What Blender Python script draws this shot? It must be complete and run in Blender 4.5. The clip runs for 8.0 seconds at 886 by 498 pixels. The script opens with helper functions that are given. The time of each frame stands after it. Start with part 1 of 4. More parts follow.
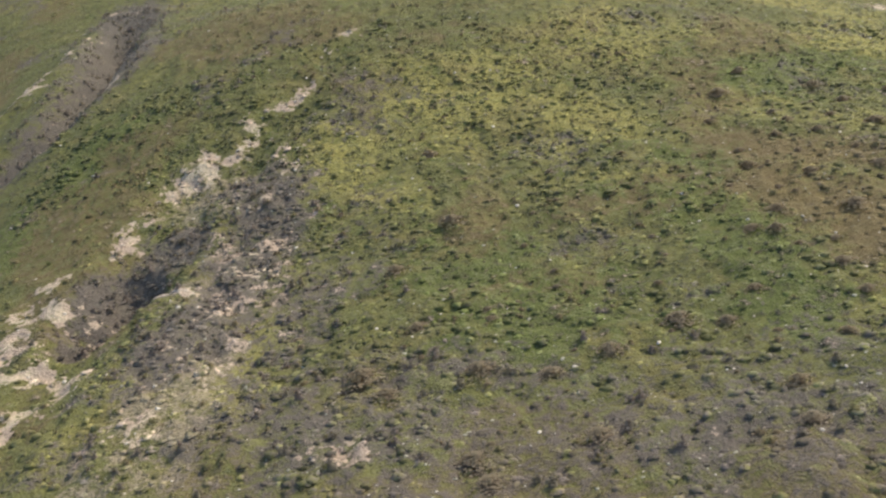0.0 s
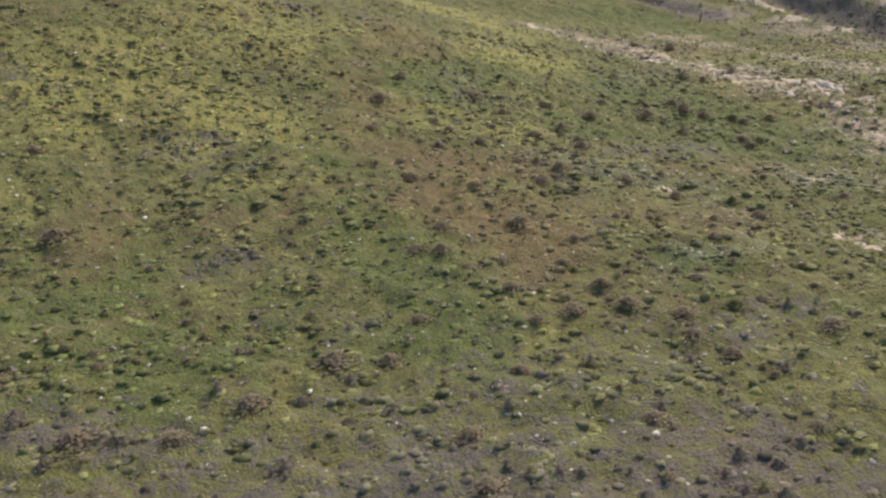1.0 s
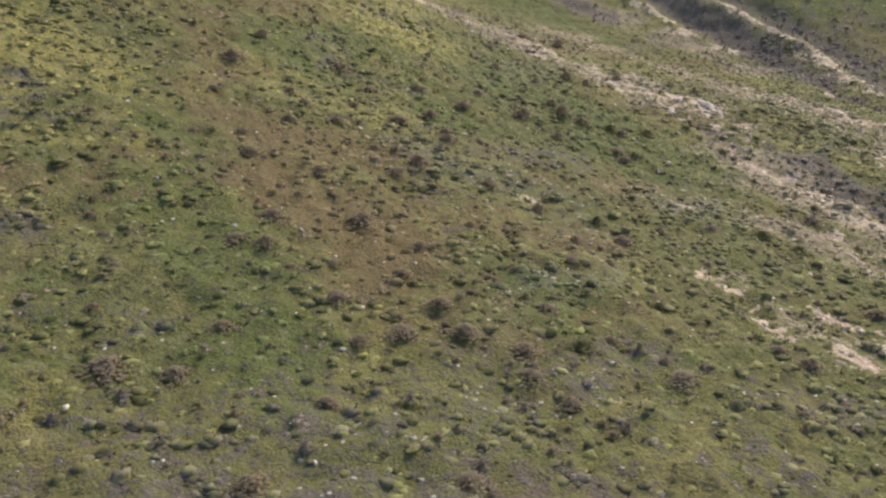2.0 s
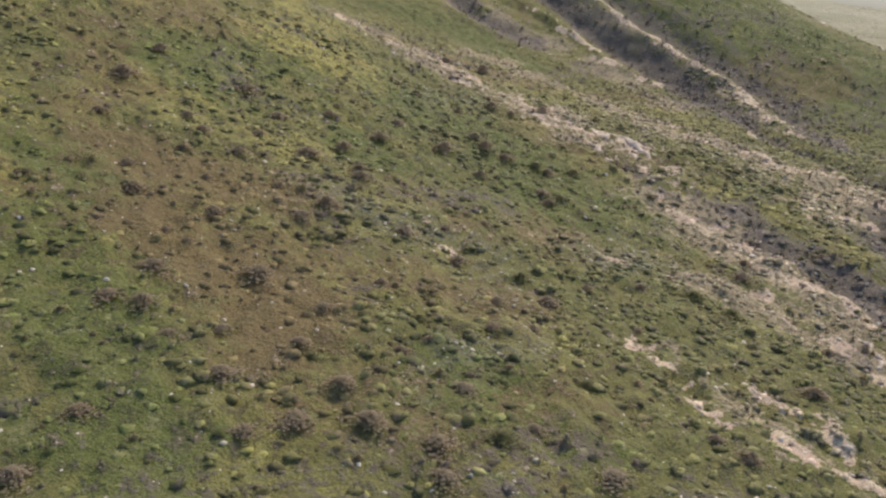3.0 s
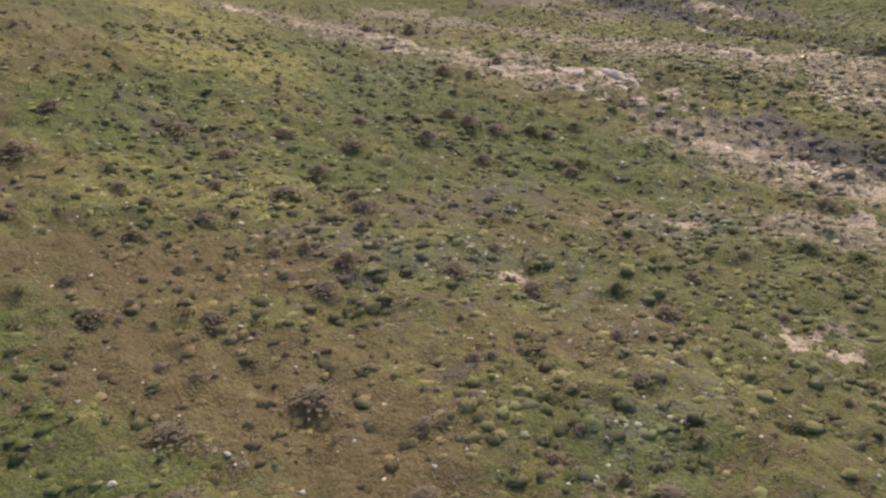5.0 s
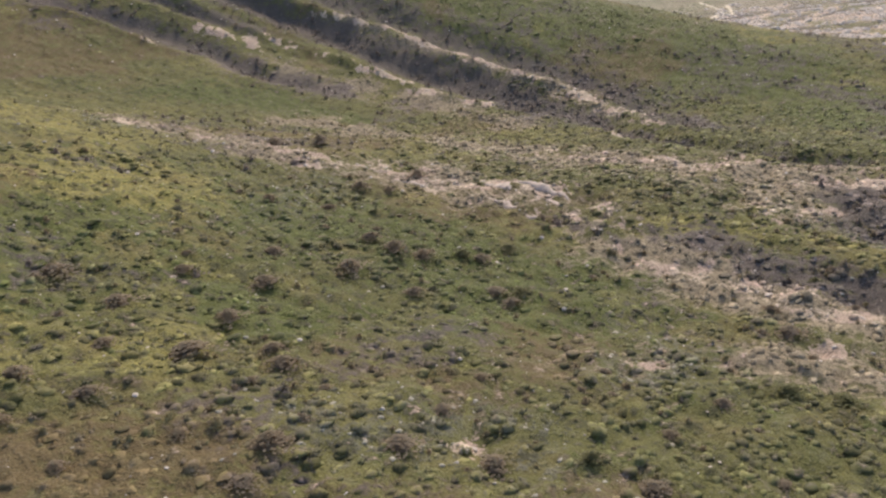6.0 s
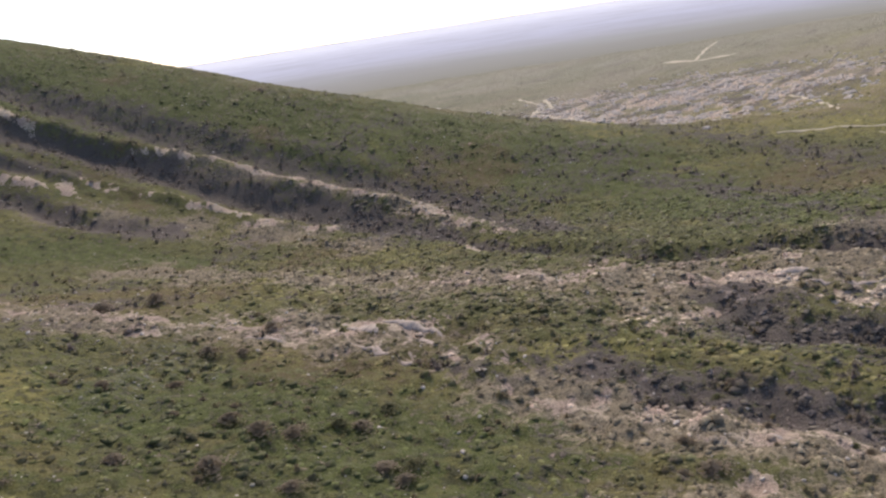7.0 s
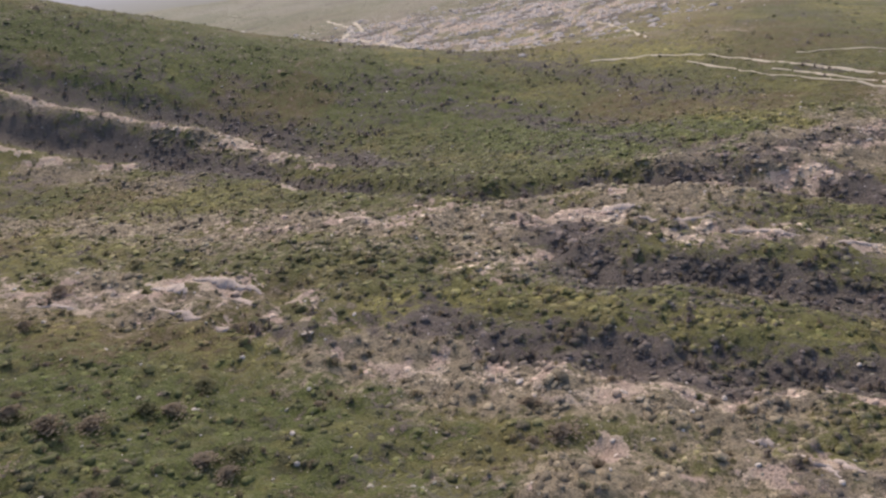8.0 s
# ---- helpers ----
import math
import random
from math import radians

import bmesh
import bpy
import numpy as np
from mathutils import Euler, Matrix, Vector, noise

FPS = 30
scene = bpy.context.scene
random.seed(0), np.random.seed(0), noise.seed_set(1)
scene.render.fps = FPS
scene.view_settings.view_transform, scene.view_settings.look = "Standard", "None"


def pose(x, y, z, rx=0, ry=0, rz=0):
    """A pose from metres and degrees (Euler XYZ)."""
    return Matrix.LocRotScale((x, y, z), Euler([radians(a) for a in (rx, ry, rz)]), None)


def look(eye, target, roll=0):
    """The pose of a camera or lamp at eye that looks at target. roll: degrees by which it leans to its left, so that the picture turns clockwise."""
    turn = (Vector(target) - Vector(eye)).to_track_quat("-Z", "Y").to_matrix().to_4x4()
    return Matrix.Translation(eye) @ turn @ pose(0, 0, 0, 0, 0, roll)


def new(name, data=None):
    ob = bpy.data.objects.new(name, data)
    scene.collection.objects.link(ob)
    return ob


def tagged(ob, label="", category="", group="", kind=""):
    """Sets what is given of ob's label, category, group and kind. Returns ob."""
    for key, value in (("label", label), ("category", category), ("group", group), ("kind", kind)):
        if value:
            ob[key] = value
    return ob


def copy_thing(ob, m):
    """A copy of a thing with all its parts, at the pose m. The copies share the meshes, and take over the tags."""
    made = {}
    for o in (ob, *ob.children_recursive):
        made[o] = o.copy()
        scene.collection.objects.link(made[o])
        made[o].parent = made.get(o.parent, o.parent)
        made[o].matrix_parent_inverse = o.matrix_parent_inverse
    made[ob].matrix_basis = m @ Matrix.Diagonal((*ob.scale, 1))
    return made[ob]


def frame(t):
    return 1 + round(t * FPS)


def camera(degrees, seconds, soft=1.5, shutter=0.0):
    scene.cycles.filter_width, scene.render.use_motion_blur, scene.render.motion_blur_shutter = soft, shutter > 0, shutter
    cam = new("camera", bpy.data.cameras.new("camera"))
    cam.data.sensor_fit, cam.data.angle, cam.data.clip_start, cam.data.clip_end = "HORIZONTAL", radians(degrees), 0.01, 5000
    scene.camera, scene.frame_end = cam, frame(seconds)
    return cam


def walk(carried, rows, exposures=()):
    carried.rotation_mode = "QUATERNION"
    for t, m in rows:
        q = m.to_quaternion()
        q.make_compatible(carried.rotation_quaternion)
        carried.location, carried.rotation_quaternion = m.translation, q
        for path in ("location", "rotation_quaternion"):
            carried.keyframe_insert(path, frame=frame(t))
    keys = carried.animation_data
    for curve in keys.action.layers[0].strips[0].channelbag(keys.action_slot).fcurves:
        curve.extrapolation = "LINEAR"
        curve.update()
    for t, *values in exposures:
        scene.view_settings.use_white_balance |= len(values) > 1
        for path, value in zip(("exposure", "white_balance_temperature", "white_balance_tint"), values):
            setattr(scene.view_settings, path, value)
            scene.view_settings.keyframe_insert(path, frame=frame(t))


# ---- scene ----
PATH = [
    (0, (2.299, -1.046, 30.301), (1.611, 8.504, 27.415), -14.35),
    (0.5, (3.284, 4.111, 29.391), (4.691, 13.454, 26.115), -10.69),
    (1, (5.031, 8.928, 27.741), (7.908, 17.841, 24.239), -7.09),
    (1.5, (7.742, 12.022, 27.046), (11.393, 20.517, 23.237), -1.83),
    (2, (9.877, 14.518, 26.893), (13.969, 22.786, 23.034), 2.51),
    (2.2, (11.161, 15.132, 27.240), (15.537, 23.324, 23.532), 6.68),
    (3.3, (13.087, 22.131, 27.381), (18.240, 29.844, 23.645), 6.21),
    (3.5, (13.343, 23.378, 27.368), (18.644, 30.980, 23.612), 6.33),
    (4, (14.088, 26.817, 27.250), (19.508, 34.270, 23.366), 6.11),
    (4.2, (13.865, 28.770, 26.998), (19.370, 36.103, 23.007), 3.15),
    (5.3, (14.785, 38.133, 26.300), (20.533, 45.184, 22.148), -6.83),
    (5.5, (15.521, 39.460, 26.251), (21.385, 46.520, 22.279), -7.19),
    (6, (17.880, 42.270, 26.594), (24.653, 48.817, 23.239), -4.75),
    (6.5, (19.978, 45.656, 27.448), (27.629, 51.519, 24.788), -8.59),
    (7, (22.748, 47.707, 27.971), (30.878, 52.979, 25.502), -8.79),
    (7.5, (25.695, 49.666, 27.977), (34.347, 53.516, 24.763), -5.95),
    (8, (27.583, 51.008, 28.113), (36.301, 54.380, 24.561), -6.94),
]
cam = camera(53.0, 8.0, soft=2.4)
walk(cam, [(t, look(eye, target, roll)) for t, eye, target, roll in PATH], exposures=[(0, 1.25, 7050, 0), (1, 1.17, 7100, 3), (2, 1.17, 7150, 5), (3.5, 1.06, 7100, 8), (5, 1.05, 7250, 11), (6.5, 0.90, 6900, 12), (7, 0.63, 6700, 13), (7.5, 0.62, 6550, 14), (8, 0.72, 6700, 15)])

# ---- light: hazy sun ahead of the flight, bright sky ----
SUN_TURN, SUN_HEIGHT = 58.0, 43.0
world = bpy.data.worlds.new("hazy_sky")
scene.world = world
world.use_nodes = True
wn = world.node_tree
sky = wn.nodes.new("ShaderNodeTexSky")
sky.sky_type = "NISHITA"
sky.sun_disc = False
sky.sun_elevation, sky.sun_rotation = radians(SUN_HEIGHT), radians(SUN_TURN)
sky.air_density, sky.dust_density, sky.ozone_density = 0.5, 1.0, 1.0
wn.links.new(sky.outputs[0], wn.nodes["Background"].inputs[0])
wn.nodes["Background"].inputs[1].default_value = 0.15
sun = new("sun", bpy.data.lights.new("sun", "SUN"))
sun.data.energy, sun.data.angle, sun.data.color = 1.5, radians(14.0), (1.0, 0.94, 0.85)
ca, sa, ce, se = math.cos(radians(SUN_TURN)), math.sin(radians(SUN_TURN)), math.cos(radians(SUN_HEIGHT)), math.sin(radians(SUN_HEIGHT))
sun.matrix_world = look((0, 0, 200), (-100 * sa * ce, -100 * ca * ce, 200 - 100 * se))


# ---- materials ----
class Nodes:
    """A short way to write a node material."""

    def __init__(self, name, rough=0.9):
        self.mat = bpy.data.materials.new(name)
        self.mat.use_nodes = True
        self.tree = self.mat.node_tree
        self.bsdf = self.tree.nodes["Principled BSDF"]
        self.bsdf.inputs["Roughness"].default_value = rough
        self.bsdf.inputs["Specular IOR Level"].default_value = 0.2

    def node(self, kind, **inputs):
        n = self.tree.nodes.new(kind)
        for key, value in inputs.items():
            self.give(n.inputs[key.replace("_", " ")], value)
        return n

    def give(self, socket, value):
        if isinstance(value, bpy.types.NodeSocket):
            self.tree.links.new(value, socket)
        elif isinstance(value, tuple) and len(value) == 3 and socket.type == "RGBA":
            socket.default_value = (*value, 1)
        else:
            socket.default_value = value

    def coords(self):
        return self.node("ShaderNodeTexCoord").outputs["Object"]

    def noise(self, scale, detail=3.0, rough=0.55, vector=None):
        n = self.node("ShaderNodeTexNoise", Scale=scale, Detail=detail, Roughness=rough)
        self.give(n.inputs["Vector"], vector if vector is not None else self.coords())
        return n.outputs["Fac"]

    def ramp(self, fac, low, high, a=0.0, b=1.0):
        n = self.node("ShaderNodeMapRange", Value=fac, From_Min=low, From_Max=high, To_Min=a, To_Max=b)
        n.interpolation_type = "SMOOTHSTEP"
        return n.outputs["Result"]

    def maths(self, kind, a, b=0.0):
        n = self.tree.nodes.new("ShaderNodeMath")
        n.operation = kind
        self.give(n.inputs[0], a)
        self.give(n.inputs[1], b)
        return n.outputs[0]

    def mix(self, fac, a, b, blend="MIX"):
        n = self.tree.nodes.new("ShaderNodeMix")
        n.data_type, n.blend_type = "RGBA", blend
        self.give(n.inputs[0], fac)
        self.give(n.inputs[6], a)
        self.give(n.inputs[7], b)
        return n.outputs[2]

    def bump(self, height, strength, distance):
        n = self.node("ShaderNodeBump", Height=height, Strength=strength, Distance=distance)
        self.tree.links.new(n.outputs[0], self.bsdf.inputs["Normal"])

    def leafy(self, value, share):
        """Thin leaves and blades, which let a share of the light through."""
        thin = self.node("ShaderNodeBsdfTranslucent", Color=value)
        both = self.node("ShaderNodeMixShader", Fac=share)
        self.tree.links.new(self.bsdf.outputs[0], both.inputs[1])
        self.tree.links.new(thin.outputs[0], both.inputs[2])
        self.tree.links.new(both.outputs[0], self.tree.nodes["Material Output"].inputs[0])
        return self.colour(value)

    def colour(self, value):
        self.give(self.bsdf.inputs["Base Color"], value)
        return self.mat


GRASS, LUSH, YELLOW = (0.172, 0.160, 0.055), (0.134, 0.150, 0.042), (0.355, 0.298, 0.092)
RUST, SOIL, PINK, DARK = (0.205, 0.130, 0.060), (0.70, 0.545, 0.38), (0.56, 0.405, 0.305), (0.168, 0.132, 0.114)
FAR_HAZE = (0.40, 0.37, 0.27)
SAGE, STRAW, DEAD = (0.200, 0.185, 0.135), (0.43, 0.335, 0.215), (0.215, 0.165, 0.118)


def cover_colour(n):
    """Steppe turf: what the attributes name (bare soil, rusty herbs, dark scrub, dead grass; yellow, grey and lush
    turf, painted haze), varied at three scales.
    """
    parts, turf = (n.node("ShaderNodeSeparateColor") for _ in range(2))
    first, second = (n.tree.nodes.new("ShaderNodeAttribute") for _ in range(2))
    first.attribute_name, second.attribute_name = "cover", "turf"
    n.give(parts.inputs[0], first.outputs["Color"])
    n.give(turf.inputs[0], second.outputs["Color"])
    at = n.coords()
    wide, middle, fine = n.noise(0.05, 3, 0.6, at), n.noise(0.42, 5, 0.65, at), n.noise(2.2, 5, 0.7, at)
    blotch = n.noise(1.1, 4, 0.6, at)
    edge = n.maths("MULTIPLY_ADD", n.maths("ADD", fine, blotch), 1.1)
    edge.node.inputs[2].default_value = -1.1
    blot = n.maths("MULTIPLY_ADD", middle, 1.4)
    blot.node.inputs[2].default_value = -0.70
    rough = n.maths("ADD", edge, blot)

    def zone(value, low, high, most=1.0):
        return n.ramp(n.maths("ADD", value, rough), low, high, 0.0, most)

    base = n.mix(n.ramp(n.maths("ADD", wide, n.maths("MULTIPLY", turf.outputs[0], 0.34)), 0.53, 0.84), GRASS, YELLOW)
    base = n.mix(n.ramp(n.noise(0.17, 4, 0.6, at), 0.50, 0.64, 0, 0.55), base, (0.232, 0.178, 0.070))
    base = n.mix(n.ramp(n.noise(0.26, 4, 0.6, at), 0.54, 0.66, 0, 0.45), base, n.mix(0.4, YELLOW, LUSH))
    base = n.mix(n.ramp(n.maths("ADD", middle, n.maths("MULTIPLY", turf.outputs[2], 0.32)), 0.52, 0.68, 0, 0.85), base, LUSH)
    base = n.mix(n.ramp(n.maths("ADD", fine, n.maths("MULTIPLY", turf.outputs[1], 0.16)), 0.56, 0.70, 0, 0.8), base, SAGE)
    base = n.mix(n.ramp(blotch, 0.50, 0.62, 0, 0.70), base, (0.088, 0.082, 0.042))
    base = n.mix(n.ramp(blotch, 0.33, 0.44, 0.38, 0), base, (0.27, 0.245, 0.135))
    base = n.mix(zone(parts.outputs[1], 0.20, 0.95, 0.88), base, n.mix(middle, RUST, (0.20, 0.148, 0.074)))
    base = n.mix(zone(first.outputs["Alpha"], 0.20, 0.75, 0.9), base, n.mix(n.ramp(fine, 0.38, 0.56), DEAD, STRAW))
    # Distance haze painted over far turf and tussocks, by the turf attribute's alpha.
    base = n.mix(n.maths("MULTIPLY", second.outputs["Alpha"], 0.6), base, FAR_HAZE)
    base = n.mix(zone(parts.outputs[2], 0.25, 0.85, 0.9), base, DARK)
    base = n.mix(zone(parts.outputs[0], 0.42, 0.58), base, n.mix(n.ramp(middle, 0.4, 0.6), SOIL, PINK))
    return base, fine, middle


def turf_material():
    n = Nodes("steppe_turf", 0.95)
    base, fine, middle = cover_colour(n)
    grit = n.noise(7.0, 3, 0.7)
    base = n.mix(n.ramp(grit, 0.32, 0.50, 0.60, 0.0), base, (0.06, 0.057, 0.034))
    base = n.mix(n.ramp(grit, 0.56, 0.70, 0.0, 0.40), base, (0.34, 0.315, 0.20))
    n.bump(n.maths("ADD", fine, n.maths("MULTIPLY", grit, 0.4)), 1.0, 0.35)
    return n.colour(base)


def tuft_material(name, low, high, woody):
    """Blades and cushions that take the turf's colour, each plant lighter or darker, with a share of grey-olive wood."""
    n = Nodes(name, 0.8)
    base, _, _ = cover_colour(n)
    base = n.mix(woody, base, n.mix(n.ramp(n.noise(0.35, 3), 0.42, 0.58), (0.145, 0.138, 0.072), (0.180, 0.142, 0.105)))
    island = n.node("ShaderNodeNewGeometry").outputs["Random Per Island"]
    tone = n.node("ShaderNodeCombineColor")
    for k in range(3):
        n.give(tone.inputs[k], n.ramp(island, 0.0, 1.0, low, high))
    n.bump(n.noise(9.0, 3, 0.7), 0.5, 0.12)
    return n.colour(n.mix(1.0, base, tone.outputs[0], "MULTIPLY"))


def leaf_material(name, a, b, c):
    n = Nodes(name, 0.75)
    island = n.node("ShaderNodeNewGeometry").outputs["Random Per Island"]
    each = n.node("ShaderNodeObjectInfo").outputs["Random"]
    tone = n.mix(n.ramp(n.noise(0.8, 2), 0.42, 0.60), n.mix(each, a, b), c)
    shade = n.mix(n.ramp(island, 0.3, 1.0, 0.0, 0.6), tone, n.mix(0.5, b, (0.20, 0.19, 0.14)))
    return n.leafy(shade, 0.6)


def stone_material(name, a, b):
    n = Nodes(name, 0.85)
    grain, patch = n.noise(14.0, 4), n.noise(2.5, 2)
    each = n.node("ShaderNodeObjectInfo").outputs["Random"]
    tone = n.mix(n.maths("MULTIPLY", n.maths("ADD", patch, each), 0.5), a, b)
    n.bump(grain, 0.5, 0.03)
    return n.colour(n.mix(n.ramp(grain, 0.35, 0.55, 0.5, 0.0), tone, (0.16, 0.13, 0.10)))


def soil_material(name, a, b):
    n = Nodes(name, 0.95)
    fine, patch = n.noise(3.0, 4, 0.65), n.noise(0.25, 3)
    n.bump(fine, 0.6, 0.15)
    return n.colour(n.mix(n.ramp(fine, 0.55, 0.7, 0, 0.6), n.mix(patch, a, b), (0.17, 0.15, 0.08)))


TURF, TUFT, CUSHION = turf_material(), tuft_material("tussock_blades", 0.52, 1.55, 0.0), tuft_material("cushion_plants", 0.72, 1.25, 0.60)
HUMMOCK = tuft_material("hummock_grass", 0.58, 1.20, 0.15)
SCRUB = leaf_material("scrub_leaves", (0.30, 0.235, 0.196), (0.35, 0.280, 0.240), (0.265, 0.225, 0.155))
OLIVE = leaf_material("olive_leaves", (0.25, 0.236, 0.10), (0.295, 0.265, 0.13), (0.205, 0.213, 0.092))
HERB = leaf_material("herb_leaves", (0.31, 0.285, 0.130), (0.37, 0.320, 0.165), (0.35, 0.268, 0.170))
BRUSH = leaf_material("brush_leaves", (0.40, 0.305, 0.205), (0.45, 0.355, 0.262), (0.36, 0.305, 0.168))
TWIG = soil_material("twig_bark", (0.10, 0.075, 0.06), (0.14, 0.11, 0.09))
GREYSTONE = stone_material("grey_fieldstone", (0.46, 0.415, 0.315), (0.36, 0.325, 0.24))
LEDGE = stone_material("pink_ledge_rock", (0.66, 0.53, 0.42), (0.53, 0.405, 0.32))
STONE = stone_material("pale_limestone", (0.80, 0.68, 0.55), (0.60, 0.49, 0.39))
TRACK = soil_material("track_dust", (0.72, 0.60, 0.42), (0.62, 0.51, 0.35))


# ---- the lie of the land ----
def hashed(ix, iy, seed):
    v = np.sin(ix * 127.1 + iy * 311.7 + seed * 74.7) * 43758.5453
    return v - np.floor(v)


def value_noise(x, y, seed=0):
    ix, iy = np.floor(x), np.floor(y)
    u, v = x - ix, y - iy
    u, v = u * u * (3 - 2 * u), v * v * (3 - 2 * v)
    a, b = hashed(ix, iy, seed), hashed(ix + 1, iy, seed)
    c, d = hashed(ix, iy + 1, seed), hashed(ix + 1, iy + 1, seed)
    return (a * (1 - u) + b * u) * (1 - v) + (c * (1 - u) + d * u) * v


def fbm(x, y, seed=0, octaves=4):
    total, size = 0.0, 1.0
    for k in range(octaves):
        total = total + size * (value_noise(x * 2**k, y * 2**k, seed + k) - 0.5)
        size *= 0.5
    return total


LANDFORMS = [  # x, y, half-length, half-width, turn, height
    (-86.0, 205.0, 76.7, 56.0, -5.2, 55.0), (112.3, 254.0, 62.4, 55.2, -23.5, 44.6),
    (30.4, 52.3, 28.8, 30.1, -1.1, 7.6), (54.6, 82.2, 29.2, 30.3, -0.7, 0.9),
    (5.9, 118.9, 41.7, 25.8, 5.3, 17.6), (157.4, 157.1, 53.9, 22.7, -79.2, 13.3),
    (-41.4, 68.3, 38.3, 61.9, 0.2, 12.1), (430.0, 60.0, 160.0, 60.0, 10.3, 5.0),
    (191.3, 47.4, 63.6, 29.1, 15.9, 4.8), (102.8, 71.2, 44.9, 22.1, -44.0, 4.9),
    (12.0, 53.0, 10.0, 10.0, 0.0, -1.8), (79.0, 70.0, 10.0, 22.0, 0.0, 1.3),
]
# Gullies: the line of the bed, half-width, depth.
GULLIES = {
    "hill_foot": ([(112, 222), (118, 204), (121, 190), (124, 177), (127.5, 164), (130, 150), (131.5, 131), (132.5, 117), (127, 104), (120, 93)], 3.2, 1.0),
    "deep": ([(107, 194), (111, 186), (115, 175), (117.6, 163), (119, 149), (120.6, 137), (120.6, 123), (119, 110)], 2.9, 1.45),
    "between": ([(88, 206), (96, 193), (100.6, 184.7), (104.8, 176), (108.5, 168)], 1.8, 0.7),
    "inner": ([(80, 198), (90, 184), (94.5, 176), (98.3, 166), (98.5, 153), (103, 144)], 2.4, 1.3),
    "wash": ([(122, 118), (117, 104), (110.3, 94), (106.5, 84), (104, 75), (108, 67), (109, 58), (107, 43), (108, 25)], 2.6, 1.5),
    "scrub_north": ([(94, 66), (86, 62), (87.4, 56.6), (88, 51), (86, 43.6), (85, 28)], 3.2, 1.2),
    "scrub_south": ([(75, 72), (73.6, 66.5), (73.4, 61.8), (73.2, 55.3), (74, 49.4), (75, 38)], 2.2, 0.8),
    "rill": ([(47.6, 55), (47, 52.9), (45.9, 50.2), (46.5, 48.8), (45.2, 46), (45.8, 44), (48, 41.4), (53, 38)], 0.8, 0.35),
    "west": ([(-9, 104), (-14, 95), (-21, 86), (-26, 81), (-27.6, 75), (-28.8, 66), (-30, 58), (-31.5, 50), (-36, 36)], 3.0, 0.9),
    "hollow": ([(-27, 70.4), (-29, 67.2), (-30.6, 64.2), (-31, 61.5)], 2.6, 2.0),
    "pit": ([(-29, 62.5), (-31, 61.2), (-33.6, 62.4)], 1.5, 1.8),
    "far_west": ([(-49, 152), (-48, 140), (-47, 128), (-46.5, 119), (-48, 111), (-50.2, 105.3), (-54, 100), (-64, 88)], 3.8, 3.8),
}
# Worn rims and spurs between them: line, half-width, rise.
RIMS = {
    "upper": ([(104, 216), (110.6, 204), (114.5, 187), (117.5, 176), (120.5, 168), (123.6, 159), (125.4, 151), (126.6, 142), (126.9, 132), (127.8, 120), (124.7, 111), (122, 102), (117, 95)], 1.6, 0.95),
    "lower": ([(98, 203), (104, 184), (107.5, 169), (109.5, 160.7), (112.2, 151), (113.3, 138), (114.8, 131), (116.8, 124)], 1.3, 0.75),
    "middle": ([(86, 203), (94, 189.6), (98.5, 182), (102, 172.5), (105.6, 164), (109, 156)], 1.3, 0.5),
    "low": ([(80, 192), (87.7, 180), (91.6, 169.7)], 1.2, 0.6),
    "west": ([(-52, 155), (-55, 135), (-57.5, 124), (-61, 119), (-70, 108)], 1.6, 1.0),
}


def tapered(x, y, line):
    """The distance of points from a line, and how deep it runs beside them: nothing at its ends, 1 in between."""
    best, depth, run = np.full(np.shape(x), 1e9), np.zeros(np.shape(x)), 0.0
    whole = sum(math.dist(a, b) for a, b in zip(line, line[1:]))
    for (ax, ay), (bx, by) in zip(line, line[1:]):
        ux, uy = bx - ax, by - ay
        s = np.clip(((x - ax) * ux + (y - ay) * uy) / (ux * ux + uy * uy), 0, 1)
        d = np.hypot(x - ax - s * ux, y - ay - s * uy)
        at = (run + s * math.hypot(ux, uy)) / whole
        depth = np.where(d < best, np.clip(at * 5, 0, 1) * np.clip((1 - at) * 4, 0, 1), depth)
        best = np.minimum(best, d)
        run += math.hypot(ux, uy)
    return best, depth


def along(x, y, line):
    """The distance of points from a line."""
    best = np.full(np.shape(x), 1e9)
    for (ax, ay), (bx, by) in zip(line, line[1:]):
        ux, uy = bx - ax, by - ay
        s = np.clip(((x - ax) * ux + (y - ay) * uy) / (ux * ux + uy * uy), 0, 1)
        best = np.minimum(best, np.hypot(x - ax - s * ux, y - ay - s * uy))
    return best


